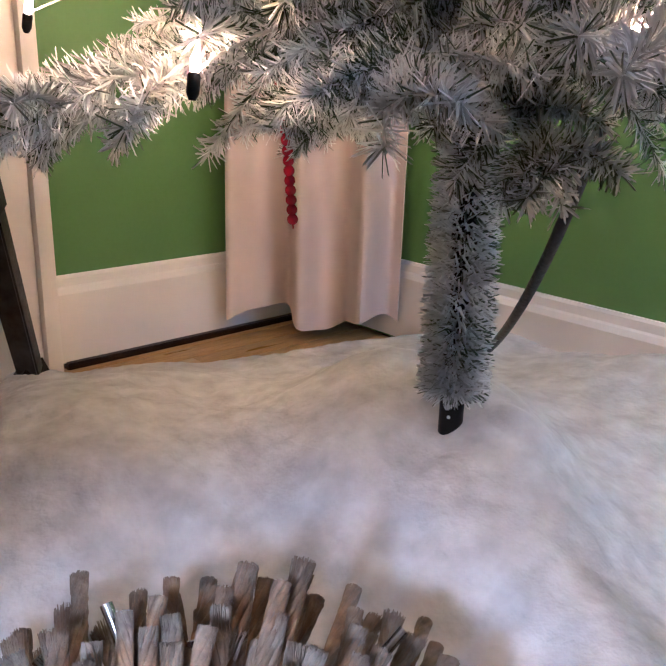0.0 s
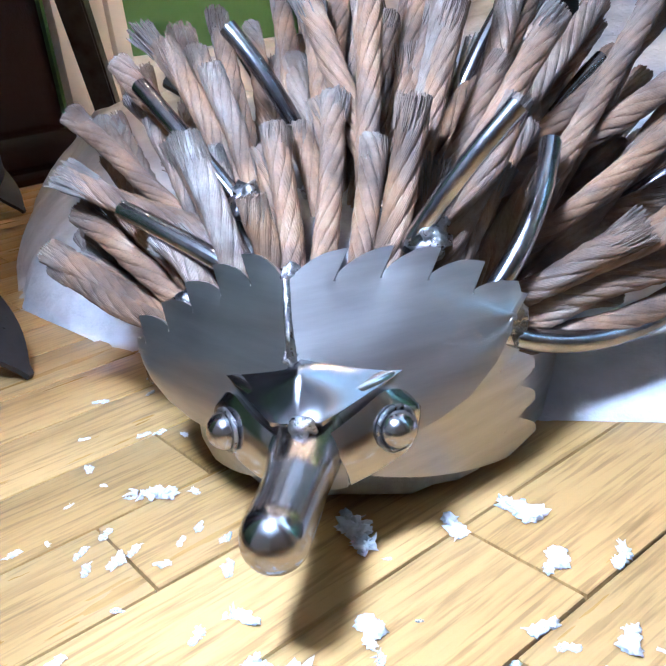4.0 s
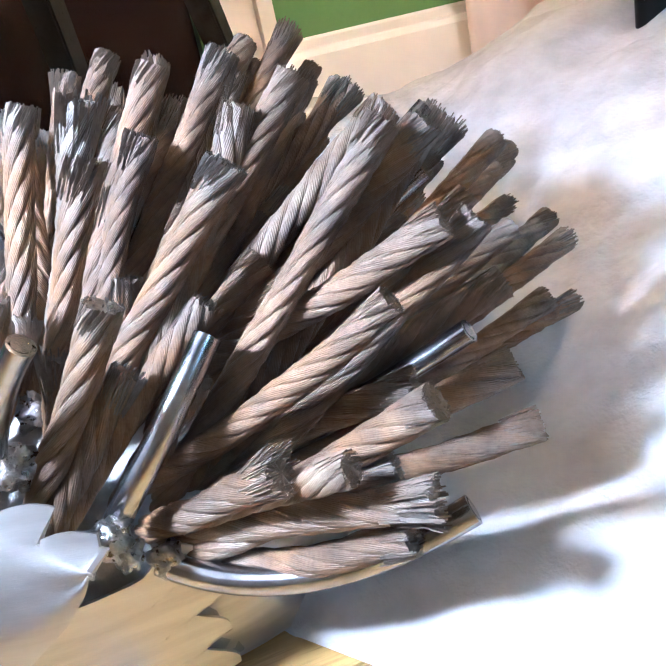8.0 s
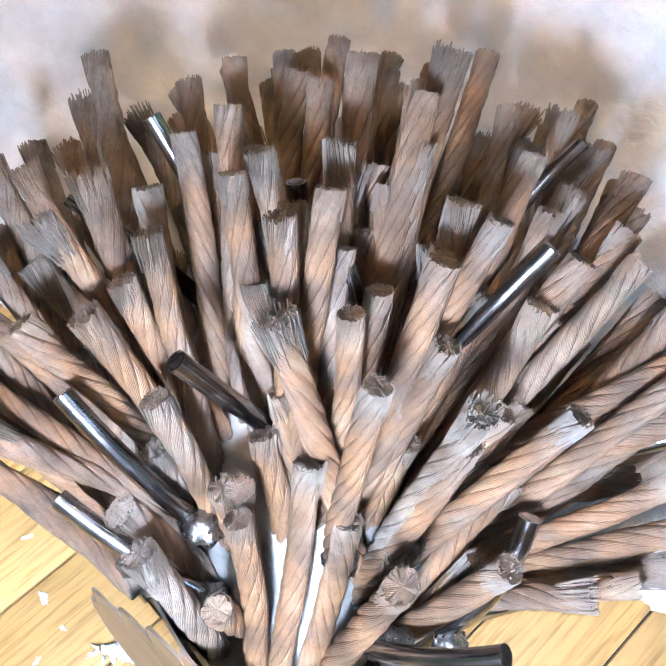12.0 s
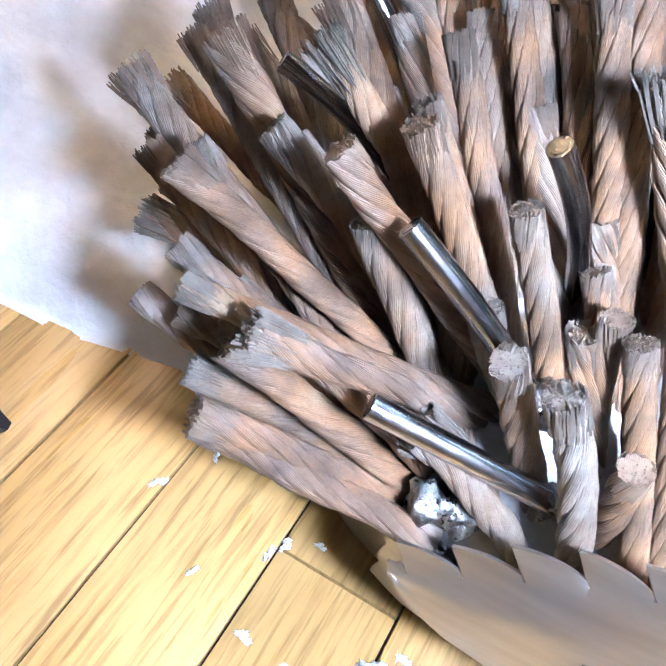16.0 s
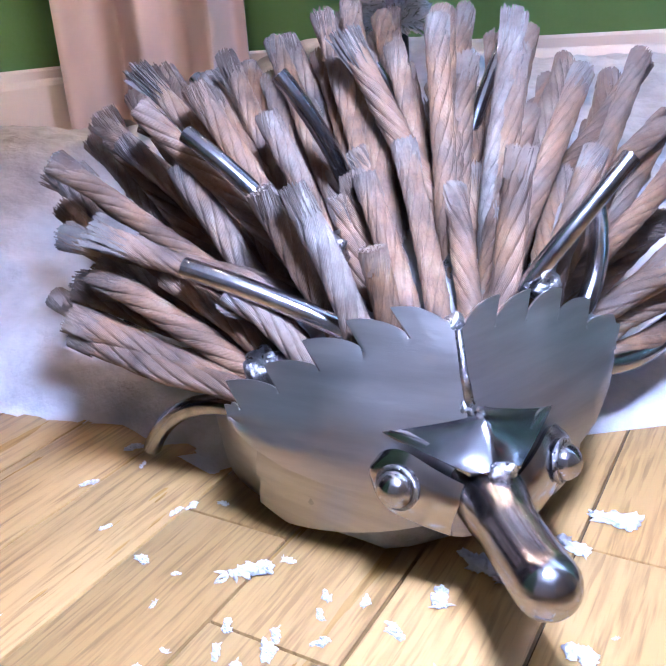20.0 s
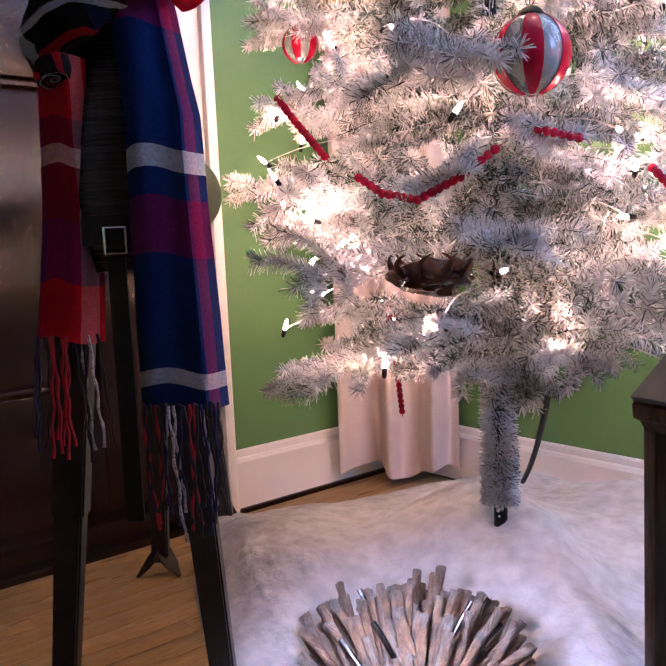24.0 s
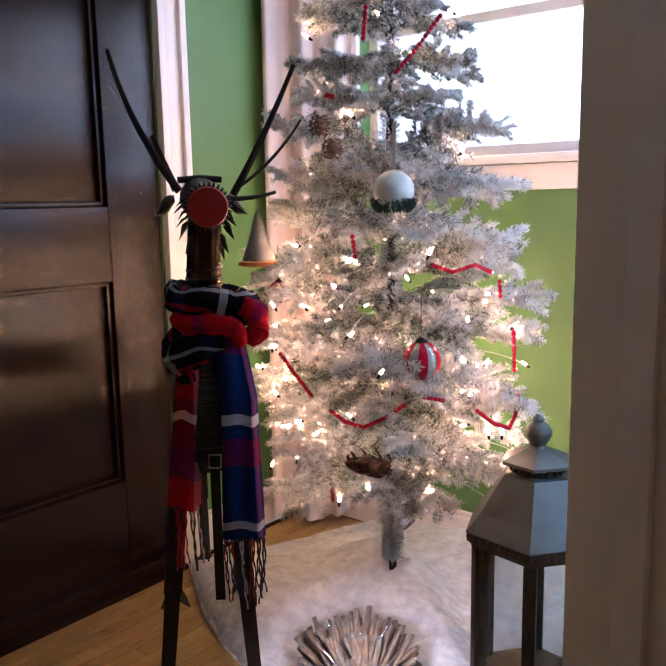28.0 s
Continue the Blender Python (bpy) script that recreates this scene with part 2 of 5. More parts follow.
CREAM = plain("cream_wall_paint", (0.74, 0.69, 0.62), (0.80, 0.75, 0.68), 4, 0.55, 0, 0.08, 120)
CEIL = plain("ceiling_paint", (0.72, 0.70, 0.67), (0.78, 0.76, 0.73), 4, 0.8)
DOORWOOD = plain("dark_varnished_oak", (0.003, 0.0013, 0.001), (0.018, 0.006, 0.0036), 30, 0.19, 0, 0.6, 110, (6, 6, 0.35), dist=0.0012)
DRAPE = plain("rose_beige_drape", (0.48, 0.41, 0.395), (0.57, 0.495, 0.47), 5, 0.85, 0, 0.3, 700, dist=0.0005)
TUFT = plain("loose_batting", (0.50, 0.50, 0.53), (0.66, 0.66, 0.69), 200, 0.95)
RIBBED = plain("ribbed_black_steel", (0.022, 0.022, 0.023), (0.05, 0.05, 0.052), 40, 0.27, 0.9, 0.25, 60, (0.15, 0.15, 9), dist=0.0006)
SCUFFED = plain("scuffed_polished_steel", (0.24, 0.232, 0.235), (0.36, 0.35, 0.352), 30, 0.22, 1.0, 0.06, 160, dist=0.0004)
SNOW = plain("snow_batting", (0.42, 0.415, 0.43), (0.60, 0.595, 0.61), 26, 0.9, 0, 0.75, 70, dist=0.004)
PLATE = plain("brushed_steel_plate", (0.46, 0.435, 0.415), (0.60, 0.575, 0.55), 16, 0.36, 1.0, 0.10, 260, (1, 1, 9), dist=0.0004)
CHROME = plain("polished_steel", (0.44, 0.425, 0.425), (0.60, 0.585, 0.58), 30, 0.19, 1.0, 0.06, 160, dist=0.0004)
RODM = plain("dark_steel_tube", (0.20, 0.20, 0.22), (0.52, 0.515, 0.52), 60, 0.22, 1.0, 0.12, 300, spread=0.3, dist=0.0004)
WELD = plain("weld_metal", (0.13, 0.125, 0.125), (0.48, 0.465, 0.45), 160, 0.30, 1.0, 0.7, 420, dist=0.002)
CORE = plain("scaled_grey_steel", (0.20, 0.20, 0.20), (0.42, 0.415, 0.405), 45, 0.45, 0.5, 0.7, 160, dist=0.002)
BLACK = plain("black_painted_steel", (0.006, 0.006, 0.0062), (0.016, 0.016, 0.0165), 40, 0.34, 0.0, 0.3, 220)
GREYFOOT = plain("worn_grey_steel", (0.03, 0.03, 0.033), (0.08, 0.08, 0.085), 30, 0.4, 0.8, 0.3, 160)
BRASS = plain("bronzed_tube", (0.020, 0.012, 0.008), (0.11, 0.066, 0.036), 18, 0.22, 0.9, 0.2, 120, (3, 3, 0.3))
RED = plain("red_enamel", (0.24, 0.006, 0.008), (0.30, 0.008, 0.011), 12, 0.45)
BEAD = plain("red_glass_bead", (0.30, 0.005, 0.020), (0.42, 0.009, 0.032), 30, 0.12)
LEATHER = plain("black_leather", (0.003, 0.003, 0.003), (0.008, 0.008, 0.008), 80, 0.4, 0, 0.4, 400)
ROOF = plain("grey_painted_metal", (0.06, 0.073, 0.075), (0.10, 0.118, 0.12), 9, 0.45, 0.3, 0.2, 160)
POST = plain("weathered_brown_wood", (0.016, 0.011, 0.007), (0.075, 0.050, 0.031), 25, 0.6, 0, 0.5, 160, (3, 3, 0.4))
FELT = plain("grey_felt", (0.16, 0.17, 0.18), (0.26, 0.27, 0.28), 40, 0.95, 0, 0.6, 500)
ORANGE = plain("orange_felt_brim", (0.55, 0.22, 0.06), (0.70, 0.33, 0.12), 40, 0.9, 0, 0.5, 400)
PEARL = plain("white_frosted_bauble", (0.52, 0.56, 0.53), (0.66, 0.70, 0.66), 30, 0.4, 0, 0.3, 300)
FRINGE = plain("dark_green_fringe", (0.012, 0.035, 0.025), (0.03, 0.07, 0.05), 60, 0.9)
NEST = plain("dark_brown_bauble", (0.035, 0.016, 0.010), (0.11, 0.05, 0.03), 40, 0.22, 0.2, 0.4, 200)
CONE = plain("pine_cone", (0.09, 0.045, 0.025), (0.22, 0.13, 0.08), 60, 0.8, 0, 0.6, 200)
RIBBON = plain("white_ribbon", (0.62, 0.60, 0.58), (0.72, 0.70, 0.68), 40, 0.6)
CORD = plain("black_flex", (0.003, 0.003, 0.003), (0.006, 0.006, 0.006), 30, 0.5)
for dull, level in ((DOORWOOD, 0.34), (BLACK, 0.25), (POST, 0.2), (LEATHER, 0.2), (CORD, 0.2)):
    dull.node_tree.nodes["Principled BSDF"].inputs["Specular IOR Level"].default_value = level
YARNS = [plain("yarn_red", (0.28, 0.006, 0.014), (0.38, 0.01, 0.02), 60, 0.95), plain("yarn_navy", (0.006, 0.010, 0.055), (0.010, 0.018, 0.085), 60, 0.95),
         plain("yarn_white", (0.10, 0.10, 0.11), (0.62, 0.62, 0.66), 260, 0.95), plain("yarn_black", (0.01, 0.01, 0.012), (0.02, 0.02, 0.022), 60, 0.95)]
BULB = glow("warm_mini_bulb", (1.0, 0.55, 0.24), 2000.0)
SKYGLOW = glow("overcast_sky", (0.88, 0.95, 1.0), 6.0)
BLUEGLOW = glow("cold_sky", (0.55, 0.80, 1.0), 7.0)


# ---- shapes ----
def obj(name, geo, material, parent=None, label="", smooth=True, uvs=None, at=None):
    """One mesh object from (verts, faces); uvs: a pair for each vertex."""
    me = bpy.data.meshes.new(name)
    me.from_pydata([tuple(v) for v in geo[0]], [], geo[1])
    if smooth:
        me.polygons.foreach_set("use_smooth", [True] * len(me.polygons))
    if uvs is not None:
        layer = me.uv_layers.new(name="UVMap")
        idx = np.empty(len(me.loops), dtype=np.int32)
        me.loops.foreach_get("vertex_index", idx)
        layer.data.foreach_set("uv", np.asarray(uvs, dtype=np.float32)[idx].ravel())
    me.materials.append(material)
    me.update()
    if smooth and len(me.polygons) < 20000 and material not in (WELD, TUFT):
        me.set_sharp_from_angle(angle=radians(48))
    ob = new(name, me)
    if parent:
        ob.parent = parent
    if at is not None:
        ob.location = at
    return tagged(ob, label=label)


def share(name, ob, parent, m):
    """Another object on ob's mesh, at the pose m under parent."""
    o = new(name, ob.data)
    o.parent = parent
    o.matrix_basis = m
    return o


def thing(name, label, category, at=(0, 0, 0), turn=0.0, group="", kind=""):
    ob = new(name)
    ob.empty_display_size = 0.05
    ob.location, ob.rotation_euler = at, (0, 0, radians(turn))
    return tagged(ob, label, category, group, kind)


def join(*geos):
    vs, fs = [], []
    for v, f in geos:
        k = len(vs)
        vs += [tuple(p) for p in v]
        fs += [tuple(i + k for i in q) for q in f]
    return vs, fs


def tube(points, radii, sides=10, caps=True, squash=1.0, spin=0.0):
    """A tube along points with a radius at each; squash flattens its section."""
    P = [Vector(p) for p in points]
    n = len(P)
    if not hasattr(radii, "__len__"):
        radii = [radii] * n
    d0 = (P[1] - P[0]).normalized()
    a = d0.orthogonal().normalized()
    vs, fs = [], []
    for i in range(n):
        d = (P[min(i + 1, n - 1)] - P[max(i - 1, 0)]).normalized()
        a = (a - d * a.dot(d)).normalized()
        b = d.cross(a)
        for k in range(sides):
            w = 2 * math.pi * k / sides + spin
            vs.append(P[i] + (a * math.cos(w) + b * math.sin(w) * squash) * radii[i])
    for i in range(n - 1):
        for k in range(sides):
            fs.append((i * sides + k, i * sides + (k + 1) % sides, (i + 1) * sides + (k + 1) % sides, (i + 1) * sides + k))
    if caps:
        fs.append(tuple(range(sides))[::-1])
        fs.append(tuple((n - 1) * sides + k for k in range(sides)))
    return vs, fs


def lathe(profile, sides=24, at=(0, 0, 0), phase=0.0, scale=(1, 1)):
    """A turned shape from (radius, height) pairs round the z axis."""
    vs, fs = [], []
    for r, z in profile:
        for k in range(sides):
            w = 2 * math.pi * k / sides + phase
            vs.append((at[0] + r * math.cos(w) * scale[0], at[1] + r * math.sin(w) * scale[1], at[2] + z))
    for i in range(len(profile) - 1):
        for k in range(sides):
            fs.append((i * sides + k, i * sides + (k + 1) % sides, (i + 1) * sides + (k + 1) % sides, (i + 1) * sides + k))
    fs.append(tuple(range(sides))[::-1])
    fs.append(tuple((len(profile) - 1) * sides + k for k in range(sides)))
    return vs, fs


def ball(c, r, seg=16, rings=10, scale=(1, 1, 1)):
    prof = [(r * math.sin(math.pi * i / rings), -r * math.cos(math.pi * i / rings)) for i in range(rings + 1)]
    prof[0], prof[-1] = (r * 0.03, -r), (r * 0.03, r)
    v, f = lathe(prof, seg)
    return [(c[0] + p[0] * scale[0], c[1] + p[1] * scale[1], c[2] + p[2] * scale[2]) for p in v], f


def lump(c, r, seed, amount=0.35, sub=2):
    """An uneven bead of weld metal."""
    bm = bmesh.new()
    bmesh.ops.create_icosphere(bm, subdivisions=sub, radius=1)
    s = Vector((seed * 3.1, seed * 1.7, seed * 0.9))
    vs = [Vector(c) + Vector((v.co.x * r, v.co.y * r, v.co.z * r)) * (1 + amount * noise.noise(v.co * 1.8 + s) + amount * 0.5 * noise.noise(v.co * 5 + s)) for v in bm.verts]
    fs = [tuple(v.index for v in f.verts) for f in bm.faces]
    bm.free()
    return vs, fs


def slab(a, b, bevel=0.003):
    """A box from corner a to corner b with softened edges."""
    bm = bmesh.new()
    bmesh.ops.create_cube(bm, size=1)
    for v in bm.verts:
        v.co = [a[i] + (v.co[i] + 0.5) * (b[i] - a[i]) for i in range(3)]
    if bevel:
        bmesh.ops.bevel(bm, geom=bm.edges[:], offset=bevel, segments=2, affect="EDGES", profile=0.6)
    bm.verts.index_update()
    g = [v.co.copy() for v in bm.verts], [tuple(v.index for v in f.verts) for f in bm.faces]
    bm.free()
    return g


def sheet(fn, nu, nv, thick):
    """A sheet of metal or cloth: fn(u, v) gives its middle; both faces and the rim are made."""
    P = [[Vector(fn(i / nu, j / nv)) for j in range(nv + 1)] for i in range(nu + 1)]
    vs, fs, uv = [], [], []
    N = {}
    for i in range(nu + 1):
        for j in range(nv + 1):
            du = P[min(i + 1, nu)][j] - P[max(i - 1, 0)][j]
            dv = P[i][min(j + 1, nv)] - P[i][max(j - 1, 0)]
            c = du.cross(dv)
            N[i, j] = c.normalized() if c.length > 1e-12 else Vector((0, 0, 1))
    for side in (0.5, -0.5):
        for i in range(nu + 1):
            for j in range(nv + 1):
                vs.append(P[i][j] + N[i, j] * thick * side)
                uv.append((i / nu, j / nv))
    w, k = nv + 1, (nu + 1) * (nv + 1)
    for i in range(nu):
        for j in range(nv):
            q = (i * w + j, (i + 1) * w + j, (i + 1) * w + j + 1, i * w + j + 1)
            fs += [q, tuple(x + k for x in q[::-1])]
    rim = [i * w for i in range(nu + 1)] + [nu * w + j for j in range(1, nv + 1)] + [i * w + nv for i in range(nu - 1, -1, -1)] + [j for j in range(nv - 1, 0, -1)]
    for a, b in zip(rim, rim[1:] + rim[:1]):
        fs.append((b, a, a + k, b + k))
    return vs, fs, uv


def bez(a, b, c, n):
    """Points of a quadratic curve."""
    a, b, c = Vector(a), Vector(b), Vector(c)
    return [a * (1 - t) ** 2 + b * 2 * t * (1 - t) + c * t * t for t in (i / n for i in range(n + 1))]


# ---- the room ----
XL, YF, ROOM_R, ROOM_B, TOP = -1.03, 0.95, 2.55, -2.9, 2.65
floor = thing("floor", "honey oak strip floor with narrow boards and dark joints", "floor", kind="structure")
obj("subfloor", slab((XL - 0.15, ROOM_B - 0.15, -0.06), (ROOM_R + 0.15, YF + 0.15, -0.0035), 0), GAP, floor, smooth=False)

wall_left = thing("wall_left", "green painted wall with the dark door in it", "wall", kind="structure")
obj("plaster", slab((XL - 0.15, 0.23, 0), (XL, YF + 0.15, TOP), 0), GREEN, wall_left, smooth=False)
obj("plaster", slab((XL - 0.15, ROOM_B, 0), (XL, -0.86, TOP), 0), GREEN, wall_left, smooth=False)
obj("plaster", slab((XL - 0.15, -0.86, 2.12), (XL, 0.23, TOP), 0), GREEN, wall_left, smooth=False)

WX0, WX1, WZ0, WZ1 = -0.72, 2.35, 1.45, 2.36
wall_far = thing("wall_far", "green painted wall with a bright window", "wall", kind="structure")
obj("plaster", slab((XL, YF, 0), (ROOM_R, YF + 0.15, WZ0), 0), GREEN, wall_far, smooth=False)
obj("plaster", slab((XL, YF, WZ1), (ROOM_R, YF + 0.15, TOP), 0), GREEN, wall_far, smooth=False)
obj("plaster", slab((XL, YF, WZ0), (WX0, YF + 0.15, WZ1), 0), GREEN, wall_far, smooth=False)
obj("plaster", slab((WX1, YF, WZ0), (ROOM_R, YF + 0.15, WZ1), 0), GREEN, wall_far, smooth=False)

wall_right = thing("wall_right", "cream painted wall with a wide side window", "wall", kind="structure")
SY0, SY1, SZ0, SZ1 = 0.22, 0.92, 1.15, 2.30
obj("plaster", slab((ROOM_R, ROOM_B, 0), (ROOM_R + 0.15, YF + 0.15, SZ0), 0), CREAM, wall_right, smooth=False)
obj("plaster", slab((ROOM_R, ROOM_B, SZ1), (ROOM_R + 0.15, YF + 0.15, TOP), 0), CREAM, wall_right, smooth=False)
obj("plaster", slab((ROOM_R, ROOM_B, SZ0), (ROOM_R + 0.15, SY0, SZ1), 0), CREAM, wall_right, smooth=False)
obj("plaster", slab((ROOM_R, SY1, SZ0), (ROOM_R + 0.15, YF + 0.15, SZ1), 0), CREAM, wall_right, smooth=False)
wall_back = thing("wall_back", "plain cream painted wall behind the camera", "wall", kind="structure")
obj("plaster", slab((XL - 0.15, ROOM_B - 0.15, 0), (ROOM_R + 0.15, ROOM_B, TOP), 0), CREAM, wall_back, smooth=False)
ceiling = obj("ceiling", slab((XL - 0.15, ROOM_B - 0.15, TOP), (ROOM_R + 0.15, YF + 0.15, TOP + 0.1), 0), CEIL, smooth=False)
tagged(ceiling, "plain white plaster ceiling", "ceiling", kind="structure")

# the end of the wall beside the nook, with its casing
wall_nook = thing("wall_nook", "cream end of a wall with a white casing board", "wall", kind="structure")
obj("plaster", slab((0.545, 0.03, 0), (ROOM_R, 0.15, TOP), 0), CREAM, wall_nook, smooth=False)
obj("casing", slab((0.53, 0.008, 0), (0.635, 0.03, TOP - 0.3), 0.004), CREAM, wall_nook)
obj("casing", slab((0.635, -0.006, 0), (0.70, 0.03, TOP - 0.3), 0.006), WHITE, wall_nook)


def board_run(name, label, length, height, depth):
    """A skirting board along +x with a stepped top, to be turned into place."""
    prof = [(0, 0), (depth, 0), (depth, height * 0.80), (depth * 0.75, height * 0.86), (depth * 0.55, height * 0.88), (depth * 0.5, height * 0.97), (depth * 0.3, height), (0, height)]
    vs = [(x, -a, b) for x in (0, length) for a, b in prof]
    n = len(prof)
    fs = [(i, (i + 1) % n, n + (i + 1) % n, n + i) for i in range(n)] + [tuple(range(n))[::-1], tuple(range(n, 2 * n))]
    return vs, fs


bb = obj("baseboard", board_run("", "", 3.58, 0.152, 0.02), WHITE, smooth=False)
bb.location = (XL, YF, 0.012)
tagged(bb, "tall white painted skirting board", "skirting board", kind="structure")
bb = obj("baseboard", board_run("", "", 0.60, 0.152, 0.02), WHITE, smooth=False)
bb.location, bb.rotation_euler = (XL, 0.35, 0.012), (0, 0, radians(90))
tagged(bb, "tall white painted skirting board beside the door", "skirting board", kind="structure")
# no moulding here: dark strip added for the shade at the skirting's foot
edge_strip = obj("edge_strip", slab((XL, 0.36, 0.0), (XL + 0.03, 0.93, 0.014), 0.004), DOORWOOD)
tagged(edge_strip, "dark strip standing in for the shaded gap under the skirting", "moulding", kind="structure")

# white door casing and the dark panelled door
casing = thing("edge_strip", "white moulded door casing", "door casing", kind="structure")
for y0, y1, d in ((0.235, 0.262, 0.030), (0.262, 0.325, 0.019), (0.325, 0.352, 0.034)):
    obj("moulding", slab((XL - 0.01, y0, 0), (XL + d, y1, 2.2), 0.004), WHITE, casing)
door = thing("door_1", "dark varnished oak panelled door, closed", "door", kind="structure")
DX = XL - 0.045


def rail(y0, y1, z0, z1, d=0.045):
    obj("door_rail", slab((DX - 0.02, y0, z0), (DX + d, y1, z1), 0.005), DOORWOOD, door)


rail(0.02, 0.225, 0.06, 2.1)
rail(-0.86, -0.70, 0.06, 2.1)
rail(-0.70, 0.02, 1.065, 1.305)
rail(-0.70, 0.02, 0.06, 0.385)
rail(-0.70, 0.02, 1.98, 2.1)
for z0, z1 in ((1.305, 1.98), (0.385, 1.065)):
    obj("door_panel", slab((DX - 0.02, -0.70, z0), (DX + 0.012, 0.02, z1), 0.002), DOORWOOD, door)
    for y0, y1, a, b in ((-0.70, 0.02, z0, z0 + 0.016), (-0.70, 0.02, z1 - 0.016, z1), (-0.70, -0.684, z0, z1), (0.004, 0.02, z0, z1)):
        obj("panel_moulding", slab((DX + 0.008, y0, a), (DX + 0.03, y1, b), 0.006), DOORWOOD, door)
obj("kick_board", slab((DX - 0.01, -0.9, 0.0), (DX + 0.075, 0.232, 0.075), 0.012), DOORWOOD, door)
obj("threshold", slab((DX + 0.06, -0.9, 0.0), (DX + 0.10, 0.23, 0.022), 0.008), DOORWOOD, door)

# the window over the tree
window = thing("window_1", "white framed window full of bright overcast light", "window", kind="structure")
obj("window_sill", slab((WX0 - 0.08, YF - 0.05, WZ0 - 0.03), (WX1 + 0.08, YF + 0.12, WZ0), 0.006), WHITE, window)
obj("apron", slab((WX0 - 0.06, YF - 0.022, WZ0 - 0.115), (WX1 + 0.06, YF + 0.002, WZ0 - 0.032), 0.006), WHITE, window)
for x0, x1 in ((WX0 - 0.07, WX0), (WX1, WX1 + 0.07)):
    obj("window_frame", slab((x0, YF - 0.02, WZ0), (x1, YF + 0.01, WZ1 + 0.07), 0.005), WHITE, window)
obj("window_frame", slab((WX0, YF - 0.02, WZ1), (WX1, YF + 0.01, WZ1 + 0.07), 0.005), WHITE, window)
for x0, x1, z0, z1 in ((WX0, WX0 + 0.04, WZ0, WZ1), (WX1 - 0.04, WX1, WZ0, WZ1), (WX0, WX1, WZ0, WZ0 + 0.04), (WX0, WX1, WZ1 - 0.04, WZ1), (WX0, WX1, 1.90, 1.935)):
    obj("sash", slab((x0, YF + 0.06, z0), (x1, YF + 0.095, z1), 0.003), WHITE, window)
pane = obj("pane", slab((WX0, YF + 0.075, WZ0), (WX1, YF + 0.079, WZ1), 0), GLASS, window, smooth=False)
pane.visible_shadow = False
backdrop = obj("backdrop", ([(-2.6, 2.2, 0.2), (4.5, 2.2, 0.2), (4.5, 2.2, 4), (-2.6, 2.2, 4)], [(0, 1, 2, 3)]), SKYGLOW, smooth=False)
tagged(backdrop, "bright overcast sky outside the window", "sky", kind="structure")
window2 = thing("window_2", "side window with a white frame at the end of the nook", "window", kind="structure")
for y0, y1, z0, z1 in ((SY0, SY0 + 0.05, SZ0, SZ1), (SY1 - 0.05, SY1, SZ0, SZ1), (SY0 + 0.05, SY1 - 0.05, SZ0, SZ0 + 0.05), (SY0 + 0.05, SY1 - 0.05, SZ1 - 0.05, SZ1), (SY0 + 0.05, SY1 - 0.05, 1.72, 1.76)):
    obj("sash", slab((ROOM_R + 0.06, y0, z0), (ROOM_R + 0.10, y1, z1), 0.004), WHITE, window2)
backdrop = obj("backdrop", ([(3.6, -0.8, 0), (3.6, 2.1, 0), (3.6, 2.1, 3.4), (3.6, -0.8, 3.4)], [(0, 1, 2, 3)]), BLUEGLOW, smooth=False)
tagged(backdrop, "cold overcast sky outside the side window", "sky", kind="structure")


# the drape in the corner
def drape(u, v):
    x, y = -0.985 + 0.255 * u, 0.712 + 0.205 * u
    fold = 0.030 * math.sin(u * 17.0 + 0.6) + 0.014 * math.sin(u * 31 + v * 2)
    z = 2.5 - v * (2.5 - (0.045 + 0.02 * math.sin(u * 9)))
    fold -= 0.055 * math.exp(-((u - 0.33) / 0.09) ** 2) * (0.3 + 0.7 * v)
    k = 0.6 + 0.4 * v
    return x + fold * k * 0.62, y - fold * k * 0.78 - 0.02 * v, z


v_, f_, uv_ = sheet(drape, 70, 40, 0.002)
curtain = obj("curtain", (v_, f_), DRAPE)
tagged(curtain, "rose beige drape hanging in deep folds in the corner", "curtain")


# snow blanket
EDGE_X = [-1.03, -0.70, -0.50, -0.36, -0.22, -0.16, -0.08, 0.0, 0.07, 0.115, 0.17, 0.225, 0.32, 0.55]
EDGE_Y = [0.27, 0.05, -0.045, -0.088, -0.078, -0.062, -0.085, -0.03, 0.017, 0.050, 0.088, 0.112, 0.14, 0.17]


